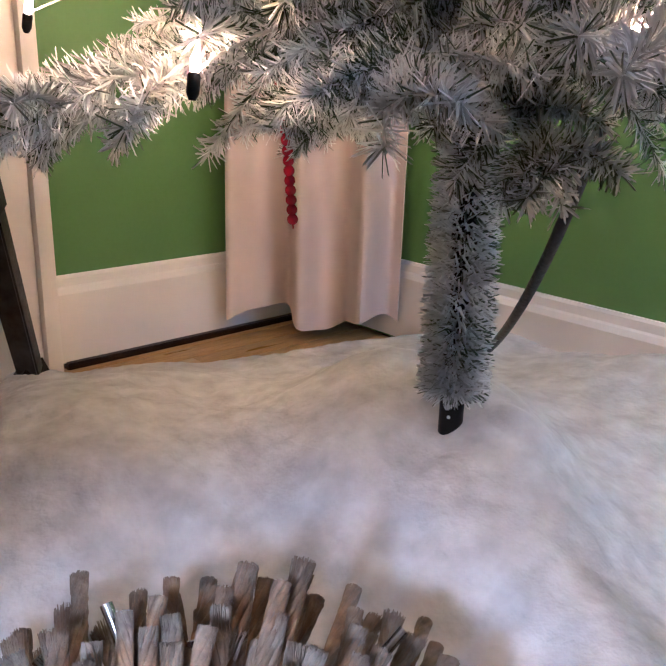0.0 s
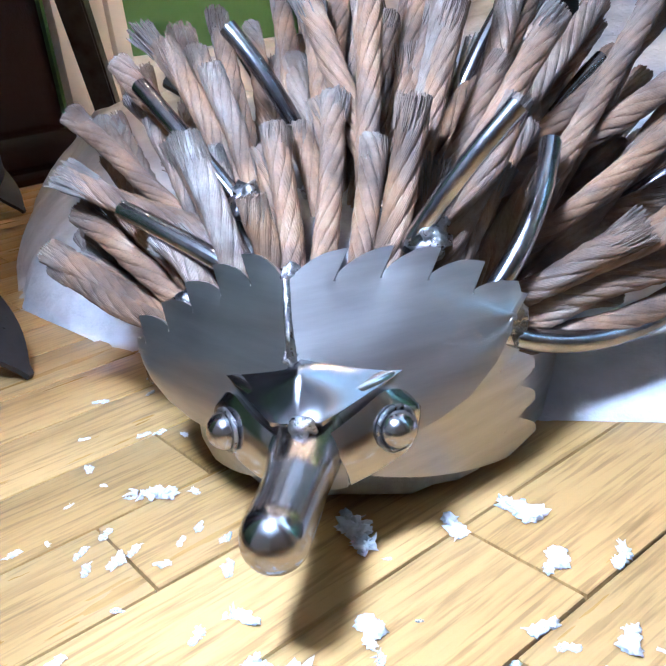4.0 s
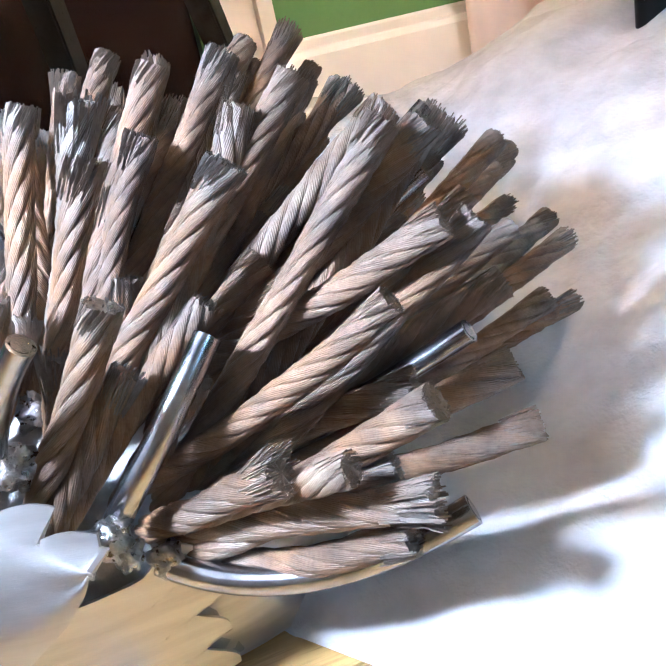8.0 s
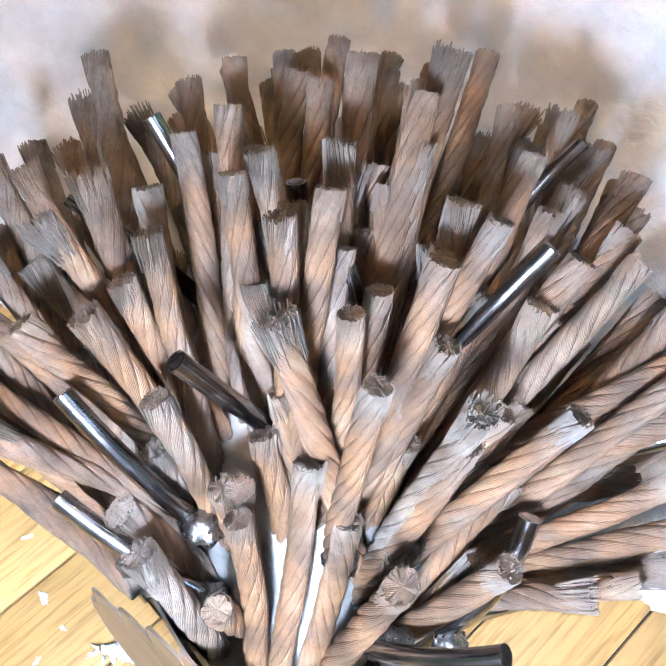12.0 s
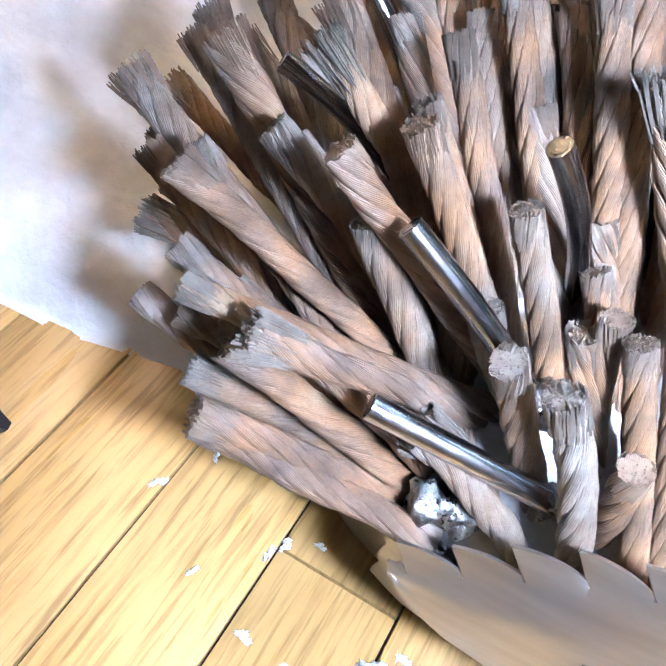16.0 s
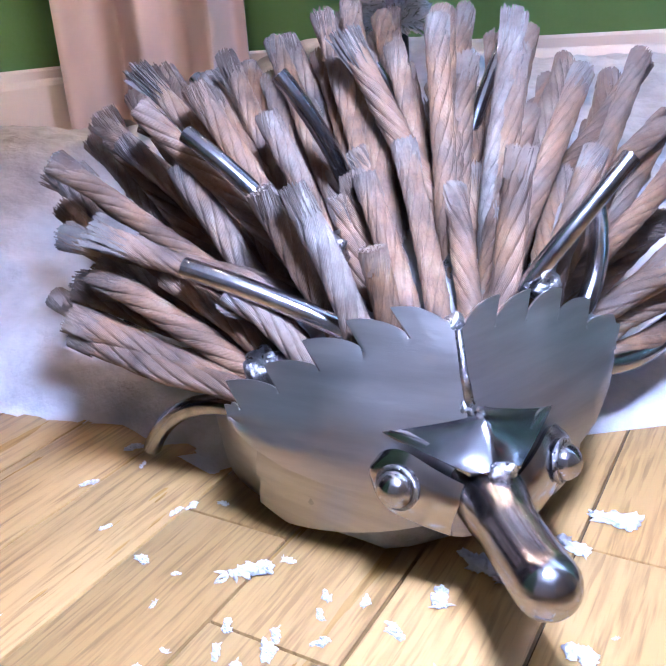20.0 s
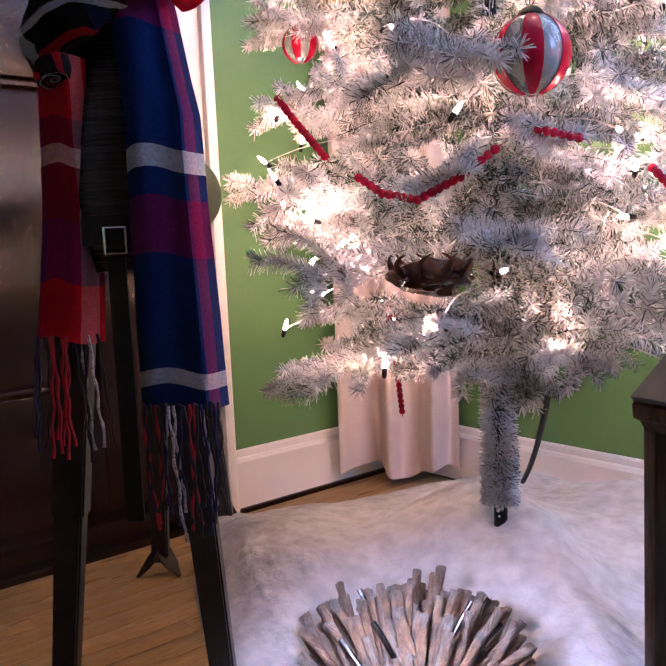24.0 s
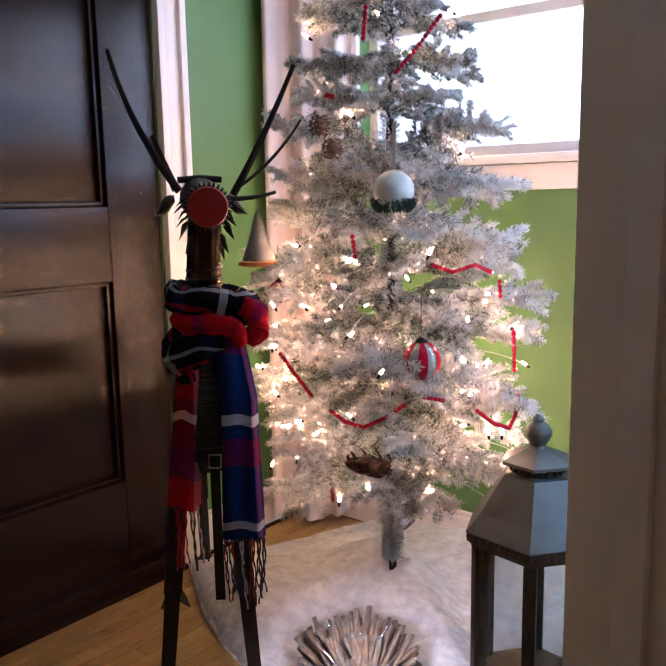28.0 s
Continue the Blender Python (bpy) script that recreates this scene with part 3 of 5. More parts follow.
def snow_height(x, y):
    e = np.interp(x, EDGE_X, EDGE_Y) + 0.012 * noise.noise(Vector((x * 14, 0.3, 0))) + 0.007 * noise.noise(Vector((x * 45, 1.3, 0)))
    d = y - e
    lift = (0.024 + 0.012 * math.exp(-0.5 * ((x + 0.5) / 0.2) ** 2)) * (1 - math.exp(-max(d, 0) / 0.016))
    h = 0.150 * math.exp(-0.5 * (((x + 0.29) / 0.16) ** 2 + ((y - 0.48) / 0.13) ** 2))
    h += 0.100 * math.exp(-0.5 * (((x + 0.05) / 0.36) ** 2 + ((y - 0.88) / 0.17) ** 2))
    h += 0.085 * math.exp(-0.5 * (((x + 0.54) / 0.18) ** 2 + ((y - 0.17) / 0.14) ** 2))
    # the fold that runs from the trunk to the front, steep on its far side
    s = ((x + 0.20) * 0.80 - (y - 0.50) * 0.60) / 0.5
    q = (x + 0.20) * 0.60 + (y - 0.50) * 0.80
    h += 0.045 * math.exp(-0.5 * (q / (0.045 if q > 0 else 0.12)) ** 2) * min(1, max(0, s + 0.1) / 0.2) * min(1, max(0, 1.05 - s) / 0.35)
    h += 0.022 * noise.noise(Vector((x * 4.2, y * 4.2, 2))) + 0.010 * noise.noise(Vector((x * 11, y * 11, 5)))
    h -= 0.036 * math.exp(-0.5 * ((x + 0.215) ** 2 + (y - 0.405) ** 2) / 0.040 ** 2)
    h *= min(1, max(0, d) / 0.10)
    # pressed down under the sculpture
    q = math.hypot(x, y)
    if q < 0.17:
        h *= 0.25 + 0.75 * q / 0.17
    back = x - np.interp(y, [0.25, 0.33, 0.505, 0.62, 0.71, 0.86, 0.95], [-1.05, -0.95, -0.868, -0.81, -0.756, -0.68, -0.61]) + 0.012 * noise.noise(Vector((y * 19, 4.3, 0)))
    if back < 0:
        return d, -0.008
    lift *= 1 - math.exp(-back / 0.012)
    h = (h + 0.022 * math.exp(-0.5 * ((x + 0.78) / 0.16) ** 2)) * min(1, back / 0.09)
    return d, lift + max(-0.012, h) + 0.0035 * noise.noise(Vector((x * 42, y * 42, 1))) + 0.002 * noise.noise(Vector((x * 90, y * 90, 7)))


NX, NY = 250, 175
vs, fs = [], []
for i in range(NX + 1):
    x = -1.028 + 1.56 * i / NX
    for j in range(NY + 1):
        e = np.interp(x, EDGE_X, EDGE_Y)
        y = e - 0.004 + (0.947 - e + 0.004) * (j / NY) ** 1.25
        d, h = snow_height(x, y)
        vs.append((x, y, h if j else min(h, 0.0005)))
for i in range(NX):
    for j in range(NY):
        a = i * (NY + 1) + j
        fs.append((a, a + NY + 1, a + NY + 2, a + 1))
snow = obj("snow_blanket", (vs, fs), SNOW)
tagged(snow, "thick white batting laid as snow round the tree", "fake snow", kind="stuff")

rng = random.Random(5)


def tuft(seed, flat=0.35):
    """A torn scrap of batting: a ragged lump with a few wisps."""
    r = random.Random(seed)
    g, c, a = [], Vector((0, 0, 0)), r.uniform(0, 6.28)
    for k in range(7):
        v, f = lump((0, 0, 0), r.uniform(0.25, 0.62), seed * 9 + k, 1.1, 3)
        g.append(([(p[0] + c.x, p[1] + c.y, max(-0.05, p[2] * flat * 1.4 + c.z)) for p in v], f))
        a += r.uniform(-1.1, 1.1)
        c = c + Vector((math.cos(a), math.sin(a), r.uniform(-0.02, 0.06))) * 0.42
    for k in range(3):
        a = r.uniform(0, 6.28)
        s = Vector((math.cos(a), math.sin(a), 0.05))
        t2 = s * r.uniform(0.9, 1.4) + Vector((r.uniform(-.4, .4), r.uniform(-.4, .4), r.uniform(0, 0.25)))
        g.append(tube(bez(s * 0.5, s * 0.9 + Vector((0, 0, 0.2)), t2, 4), [0.18, 0.14, 0.10, 0.055, 0.015], 5))
    return join(*g)


tufts = [obj("snow_tuft", tuft(k), TUFT) for k in range(6)]
SPOTS = [(0.082, -0.106, 0.0130), (0.113, -0.132, 0.0097), (0.116, -0.163, 0.0122), (0.077, -0.161, 0.0073), (-0.021, -0.148, 0.0130), (-0.002, -0.184, 0.0056), (0.017, -0.181, 0.0072), (0.032, -0.164, 0.0049), (0.050, -0.146, 0.0038), (0.063, -0.129, 0.0071), (0.127, -0.138, 0.0052), (-0.073, -0.120, 0.0050), (-0.055, -0.108, 0.0040), (-0.137, -0.086, 0.0070), (-0.133, -0.122, 0.0054), (-0.007, -0.131, 0.0037), (0.067, -0.098, 0.0069), (0.103, -0.076, 0.0090), (0.104, -0.049, 0.0110), (0.137, -0.061, 0.0093), (0.154, -0.044, 0.0085), (0.134, -0.185, 0.0094), (-0.022, -0.209, 0.0059), (0.155, -0.097, 0.0067), (0.177, -0.076, 0.0077), (0.172, -0.125, 0.0070)]
for n in range(78):
    if n < len(SPOTS):
        x, y, s = SPOTS[n]
    else:
        a = rng.uniform(-1, 1)
        x, y, s = rng.gauss(0.09, 0.13), rng.gauss(-0.16, 0.07), rng.uniform(0.0018, 0.0055)
        if math.hypot(x, y) < 0.11 or y > np.interp(x, EDGE_X, EDGE_Y) - 0.01:
            x, y = x + 0.09, y - 0.12
    o = tufts[n] if n < 6 else new("snow_tuft", tufts[n % 6].data)
    o.location, o.rotation_euler, o.scale = (x, y, s * 0.1), (0, 0, rng.uniform(0, 6.28)), (s * 0.55, s * rng.uniform(0.25, 0.55), s * 0.6)
    tagged(o, "small torn scrap of white batting on the boards", "snow scrap", "scraps of snow on the floor")


# ---- the welded echidna ----
X0 = -0.0185
echidna = thing("metal_echidna", "welded scrap-metal echidna with rusty wire-rope quills on the floor", "sculpture", (0, 0, 0.001), 40)
rng = random.Random(11)
CC, CS = Vector((X0, 0.014, 0.025)), Vector((0.087, 0.104, 0.097))


def core(u, v):
    a, b = 2 * math.pi * u, math.pi * 0.5 * (v * 1.14 - 0.14)
    d = Vector((math.cos(a) * math.cos(b), math.sin(a) * math.cos(b), math.sin(b)))
    k = 1 + 0.05 * noise.noise(d * 3) + 0.025 * noise.noise(d * 11)
    p = Vector([CC[i] + CS[i] * d[i] * k * (1.2 if i == 1 and d[1] < 0 else 1.0) for i in range(3)])
    p.z = max(p.z, 0.002)
    return p


v_, f_, uv_ = sheet(core, 56, 22, 0.003)
obj("body_shell", (v_, f_), CORE, echidna, "grey scaled steel shell under the quills")


XR = -0.0225


def on_plate(s, dx, z):
    """Depth of the flat cheek plates at a distance from the ridge and a height."""
    return -0.1255 + 0.40 * (z - 0.107) + (0.54 if s > 0 else 0.70) * dx


def cheek(s):
    """A flat plate from the ridge outwards: shark-fin teeth above, a round lower edge."""
    W = 0.0765 if s > 0 else 0.0820
    low = [0.046, 0.0465, 0.049, 0.0545, 0.064, 0.072, 0.0825] if s > 0 else [0.046, 0.046, 0.0465, 0.0495, 0.055, 0.060, 0.066]
    crest = [0.1035, 0.1035, 0.1012, 0.0985, 0.0915, 0.0780] if s > 0 else [0.1045, 0.1040, 0.0975, 0.0880, 0.0770, 0.0655]

    def fn(u, v):
        dx = W * u
        w = ((dx - 0.0145) / 0.0155) % 1.0
        top = np.interp(u, [0, 0.11, 0.326, 0.537, 0.736, 1.0], crest)
        tooth = 0.0094 * math.sin(w * math.pi / 2) ** 0.8 * (1 if u < 0.97 else 0.6)
        base = float(np.interp(u, [0, 0.5, 0.62, 0.77, 0.9, 0.965, 1.0], low))
        z = top + (min(base, top - 0.002) - top) * max(0.0, v - 1 / 18) / (1 - 1 / 18)
        z += tooth if v < 0.03 else -0.0004
        bulge = 0.0035 * 16 * u * (1 - u) * v * (1 - v) + 0.0011 * noise.noise(Vector((u * 3, v * 3, s * 5)))
        if v < 0.03:
            # the points lean outwards over the gullets
            dx += 0.0052 * w ** 2
        return XR + s * (dx + 0.0005), on_plate(s, dx, z) - bulge, z
    return sheet(fn, 150, 18, 0.0015)


for s in (-1, 1):
    v_, f_, uv_ = cheek(s)
    obj("cheek_plate", (v_, f_), PLATE, echidna, "brushed steel cheek plate with a saw-toothed edge")

    def flank(u, v, s=s):
        # hooked rear edge: four swept lobes with tight notches between them
        w = (v * 3.6 + 0.15) % 1.0
        hook = (0.0085 * (1 - w) ** 1.4 - 0.0030 + 0.0020 * math.sin(v * 23)) * max(0.0, u - 0.80) / 0.20
        if s < 0:
            hook *= 0.15
        x = X0 + s * (0.010 + 0.066 * u + hook * 0.9)
        y = -0.128 + 0.044 * u + 0.022 * u ** 2 + hook
        z0 = 0.0015 + 0.028 * (1 - u) ** 1.5 + 0.006 * max(0, u - 0.85) / 0.15
        return x, y, z0 + v * (0.028 + 0.030 * u)
    v_, f_, uv_ = sheet(flank, 70, 60, 0.0015)
    obj("flank_plate", (v_, f_), PLATE, echidna, "lower steel flank plate with a torn wavy rear edge")

    def skirt(u, v, s=s):
        a = radians(-44 + 92 * u)
        r = 1.0 + 0.06 * v
        low = 0.0015 + 0.040 * max(0.0, u - 0.30) ** 1.6
        return X0 + s * 0.090 * math.cos(a) * r, 0.006 + 0.098 * math.sin(a) * r, low + (0.060 - low) * v
    v_, f_, uv_ = sheet(skirt, 40, 10, 0.0016)
    obj("side_plate", (v_, f_), PLATE, echidna, "dull curved steel side plate")
    # eye: a ball in a bent strap
    ex, ey, ez = X0 + s * 0.0275, -0.1345, 0.053
    nrm = Vector((s * 0.72, -0.68, 0.12)).normalized()
    fwd = Vector((-s * 0.66, -0.70, -0.28)).normalized()
    up = nrm.cross(fwd)

    def strap(u, v, ex=ex, ey=ey, ez=ez, nrm=nrm, fwd=fwd, up=up):
        a = u * 2 - 1
        half = 0.0125 * math.sqrt(max(0.0, 1 - max(0, -a) ** 2.2)) if a < 0 else 0.0125 - 0.002 * a
        return Vector((ex, ey, ez)) + fwd * (0.0125 * a + (0.009 * a if a > 0 else 0)) + up * half * (2 * v - 1) + nrm * (0.0035 - 0.0035 * max(0, a) ** 2 - 0.003 * (2 * v - 1) ** 2)
    v_, f_, uv_ = sheet(strap, 24, 10, 0.0022)
    socket = obj("eye_strap", (v_, f_), CHROME, echidna, "bent polished strap round the eye")
    obj("eye", ball(Vector((ex, ey, ez)) + nrm * 0.0055, 0.0072, 24, 14), CHROME, socket, "polished steel ball eye")
    bm = tube([Vector((ex, ey, ez)) + nrm * 0.0052 + (fwd * math.cos(w) + up * math.sin(w)) * 0.0079 for w in np.linspace(0, 2 * math.pi, 25)], 0.0009, 6, False)
    obj("eye_ring", bm, WELD, socket)

    # brow flange
    obj("brow_flange", tube(bez((X0 + s * 0.030, -0.126, 0.0695), (X0 + s * 0.016, -0.139, 0.0685), (X0 + s * 0.002, -0.1515, 0.0635), 8), [0.0016, 0.0026, 0.0028, 0.003, 0.003, 0.003, 0.0028, 0.0024, 0.0018], 8, True, 0.55), CHROME, echidna, "bright ground edge of the brow plate")


def brow(u, v):
    s = 2 * u - 1
    back = Vector((X0 + 0.033 * s, -0.134 + 0.010 * abs(s), 0.0795 - 0.0105 * abs(s)))
    front = Vector((X0 + 0.009 * s, -0.1525, 0.0635))
    p = back.lerp(front, v)
    p.z += 0.0045 * math.sin(math.pi * v) * (1 - abs(s))
    return p


v_, f_, uv_ = sheet(brow, 24, 10, 0.0016)
obj("brow_plate", (v_, f_), SCUFFED, echidna, "polished folded steel brow plate")

n = 22
pts, rad = [], []
for i in range(n + 1):
    u = i / n
    pts.append((X0 + 0.0008 * u, -0.130 - 0.062 * u, 0.0525 - 0.0052 * u - 0.002 * math.sin(math.pi * u)))
    rad.append(0.0155 - 0.0045 * min(1, u / 0.55))
tip = Vector(pts[-1])
way = (tip - Vector(pts[-2])).normalized()
for i in range(1, 9):
    a = i / 8 * math.pi / 2
    pts.append(tip + way * 0.0112 * math.sin(a))
    rad.append(max(0.0004, 0.011 * math.cos(a)))
obj("snout", tube(pts, rad, 32), CHROME, echidna, "polished steel tube snout with a rounded end")
obj("jaw", slab((X0 - 0.014, -0.144, 0.030), (X0 + 0.014, -0.118, 0.046), 0.006), PLATE, echidna)
obj("ridge_seam", tube([(XR, -0.1268, 0.106), (XR, -0.1318, 0.093), (XR + 0.001, -0.1370, 0.079)], [0.0014, 0.0016, 0.002], 8), WELD, echidna, "thin weld along the ridge between the cheek plates")
WELDS = [(XR, -0.1345, 0.0785, 0.0036), (XR + 0.006, -0.1325, 0.0785, 0.0030), (XR, -0.122, 0.106, 0.004), (0.024, -0.090, 0.107, 0.0075), (-0.056, -0.058, 0.119, 0.008), (-0.05, -0.080, 0.092, 0.007),
         (-0.086, -0.066, 0.074, 0.009), (-0.078, -0.072, 0.074, 0.008), (0.0535, -0.068, 0.060, 0.006), (0.050, -0.084, 0.080, 0.007), (0.054, -0.082, 0.073, 0.005), (X0 + 0.002, -0.152, 0.0625, 0.0045), (0.0, -0.06, 0.108, 0.008), (-0.03, -0.03, 0.112, 0.009)]
for k, (x, y, z, r) in enumerate(WELDS):
    obj("weld_bead", lump((x, y, z), r, k + 2, 0.55, 3), WELD, echidna, "lumpy shiny weld bead" if k == 0 else "")

# bent tubes among the quills: foot, sag, tip, radius
RODS = [((0.016, -0.091, 0.104), (0.034, -0.098, 0.130), (0.058, -0.093, 0.153), 0.0046),
        ((0.046, -0.078, 0.080), (0.066, -0.070, 0.105), (0.071, -0.039, 0.130), 0.0052),
        ((-0.030, -0.012, 0.104), (-0.036, -0.022, 0.150), (-0.065, -0.018, 0.189), 0.0046),
        ((-0.056, -0.056, 0.112), (-0.080, -0.048, 0.146), (-0.107, -0.028, 0.169), 0.0046),
        ((-0.050, -0.080, 0.090), (-0.080, -0.072, 0.108), (-0.115, -0.054, 0.119), 0.0050),
        ((-0.070, -0.058, 0.070), (-0.110, -0.020, 0.082), (-0.150, 0.030, 0.068), 0.0046)]
RODS2 = [((-0.022, 0.027, 0.100), (-0.028, 0.040, 0.145), (-0.036, 0.065, 0.186), 0.0048),
         ((-0.060, 0.041, 0.088), (-0.085, 0.045, 0.140), (-0.130, 0.059, 0.165), 0.0044),
         ((-0.050, 0.055, 0.088), (-0.065, 0.060, 0.140), (-0.099, 0.089, 0.185), 0.0044),
         ((0.015, 0.010, 0.105), (0.034, 0.018, 0.158), (0.062, 0.044, 0.193), 0.0046),
         ((0.030, 0.060, 0.085), (0.045, 0.085, 0.135), (0.082, 0.118, 0.168), 0.0042),
         ((0.040, 0.030, 0.085), (0.065, 0.040, 0.125), (0.102, 0.066, 0.152), 0.0048),
         ((0.055, 0.0, 0.065), (0.095, 0.000, 0.085), (0.138, 0.010, 0.112), 0.0046),
         ((0.0, -0.005, 0.108), (0.006, 0.005, 0.150), (-0.012, 0.030, 0.186), 0.0042)]
LOW = [((0.0500, -0.069, 0.0590), (0.094, -0.0575, 0.0370), (0.146, -0.023, 0.066), 0.0056), ((-0.082, -0.078, 0.054), (-0.1240, -0.0440, 0.0680), (-0.145, 0.000, 0.011), 0.0054)]


def rod(foot, sag, end, r):
    """A bent tube with an open, slightly flared mouth."""
    p = bez(foot, sag, end, 14)
    d = (p[-1] - p[-2]).normalized()
    pts = p + [p[-1] + d * 0.0002, p[-1] - d * 0.006]
    r *= 0.90
    return tube(pts, [r] * 14 + [r * 1.03, r * 0.72, r * 0.68], 14, True, 0.94)


for k, q in enumerate(RODS + RODS2 + LOW):
    obj("bent_rod", rod(*q), RODM, echidna, "bent dark polished steel tube" if k < 14 else "long low bent steel tube at the side")


def cable(root, end, r, bend, twist, seed, fray):
    """Wire rope of six twisted strands from root to end, splayed at its tip."""
    g = random.Random(seed)
    root, end = Vector(root), Vector(end)
    span = (end - root).length
    side = Vector((g.uniform(-1, 1), g.uniform(-1, 1), g.uniform(-1, 0.3))).cross(end - root).normalized()
    path = bez(root, (root + end) / 2 + side * min(bend, 0.10 * span), end, 26)
    sides = 36
    flat = g.uniform(0.0, 0.30) * min(1.0, fray + 0.3)
    vs, fs, uv = [], [], []
    d = (path[1] - path[0]).normalized()
    a = d.orthogonal().normalized()
    for i, p in enumerate(path):
        d = (path[min(i + 1, 26)] - path[max(i - 1, 0)]).normalized()
        a = (a - d * a.dot(d)).normalized()
        b = d.cross(a)
        u = i / 26
        worn = 1 + 0.09 * noise.noise(Vector((seed * 3.1, u * 5, 0)))
        p = p + a * 0.0016 * noise.noise(Vector((seed * 1.7, u * 3.5, 4))) * min(1, u * 4)
        rr = r * worn * (0.88 + 0.12 * min(1, u * 3)) * (1 + (0.08 * fray) * max(0, u - 0.86) / 0.14)
        tw = twist * u * span / (r * 13) * 6.283
        wide = flat * max(0, u - 0.7) / 0.3
        jag = random.Random(seed * 31 + i)
        jags = [jag.uniform(-1, 1) for _ in range(sides)]
        for k in range(sides + 1):
            w = 6.28318 * k / sides
            lobe = 0.83 + 0.17 * abs(math.cos(3 * w)) ** 0.45
            c, s = math.cos(w + tw), math.sin(w + tw)
            e = rr * lobe * (1 + 0.05 * jags[k % sides] * fray)
            q = p + (a * c * (1 + wide) + b * s * (1 - wide * 0.6)) * e
            if i == 26:
                q += d * 0.001 * (jags[k % sides] - 1) * (0.3 + fray)
            vs.append(q)
            uv.append((k / sides + 0.25 * u * span / (r * 13), u))
    for i in range(26):
        for k in range(sides):
            n = sides + 1
            fs.append((i * n + k, i * n + k + 1, (i + 1) * n + k + 1, (i + 1) * n + k))
    m = len(vs)
    vs.append(path[-1] - d * 0.0004)
    uv.append((0.5, 0.97))
    fs += [(26 * n + k, 26 * n + k + 1, m) for k in range(sides)]
    wires = []
    loose = g.uniform(0, 6.28)
    for k in range(100):
        w = g.uniform(0, 6.28)
        q = r * (0.97 if k % 3 else 0.9 * math.sqrt(g.uniform(0.02, 1.0)))
        ring = (a * math.cos(w) * (1 + flat) + b * math.sin(w) * (1 - 0.6 * flat))
        o = path[-1] + ring * q - d * g.uniform(0.006, 0.010 + 0.008 * fray)
        # one side comes loose before the other
        open_side = max(0.0, fray - 0.25) * (0.35 + 0.65 * max(0.0, math.cos(w - loose)))
        lay = twist * 0.55 * (1 - min(1.0, fray))
        ring = ring * math.cos(lay) + d.cross(ring) * math.sin(lay)
        e = path[-1] + ring * q * (1 + g.uniform(0.1, 0.9) * open_side) + d * (g.uniform(-0.0006, 0.0005) + g.uniform(-0.002, 0.004) * open_side)
        wires.append(tube([o, (o + e) / 2 + ring * 0.0002, e], [0.00034, 0.00036, 0.00032], 3))
    return vs, fs, uv, join(*wires)


# quills that can be told apart: tip, then a point low on the quill, sector by sector
FRONT_A = [(-0.035, -0.064, 0.151, -0.046, -0.095, 0.089), (0.023, -0.073, 0.158, -0.008, -0.087, 0.097), (0.061, -0.061, 0.151, 0.005, -0.076, 0.111), (0.052, -0.058, 0.126, 0.001, -0.076, 0.082), (-0.071, -0.076, 0.151, -0.061, -0.096, 0.084),
          (-0.021, -0.031, 0.158, -0.014, -0.063, 0.096), (0.036, -0.034, 0.189, 0.018, -0.054, 0.124), (-0.012, -0.040, 0.158, -0.022, -0.070, 0.095), (-0.077, -0.034, 0.139, -0.043, -0.061, 0.084)]
RIGHT_A = [(0.120, 0.011, 0.183, 0.072, -0.022, 0.144), (0.128, -0.018, 0.135, 0.070, -0.042, 0.102), (0.141, 0.022, 0.147, 0.085, -0.013, 0.125), (0.140, 0.039, 0.118, 0.087, -0.003, 0.100), (0.125, -0.052, 0.098, 0.060, -0.060, 0.073),
          (0.144, -0.040, 0.082, 0.076, -0.052, 0.069), (0.129, 0.023, 0.178, 0.075, 0.000, 0.139), (0.100, 0.073, 0.169, 0.061, 0.026, 0.135), (0.147, 0.023, 0.094, 0.090, -0.013, 0.075), (0.092, 0.120, 0.101, 0.058, 0.061, 0.082),
          (0.133, -0.040, 0.066, 0.065, -0.055, 0.053), (0.099, 0.051, 0.180, 0.060, 0.011, 0.137), (0.096, 0.176, 0.132, 0.072, 0.113, 0.115), (0.121, 0.101, 0.116, 0.081, 0.049, 0.092), (0.153, 0.025, 0.069, 0.095, -0.013, 0.064)]
RIGHT_B = [(0.086, 0.187, 0.100, 0.064, 0.121, 0.089), (0.106, -0.060, 0.098, 0.043, -0.062, 0.068), (0.089, 0.126, 0.157, 0.063, 0.070, 0.124), (0.100, -0.028, 0.060, 0.033, -0.048, 0.051), (0.121, 0.150, 0.104, 0.088, 0.089, 0.098),
          (0.125, -0.007, 0.099, 0.062, -0.021, 0.072), (0.114, 0.026, 0.107, 0.062, -0.011, 0.078), (0.087, 0.109, 0.146, 0.051, 0.059, 0.113), (0.132, 0.139, 0.097, 0.099, 0.078, 0.084), (0.090, 0.106, 0.115, 0.048, 0.051, 0.106),
          (0.136, 0.008, 0.151, 0.074, -0.015, 0.127), (0.135, 0.132, 0.069, 0.096, 0.074, 0.077), (0.102, 0.157, 0.075, 0.062, 0.100, 0.085)]
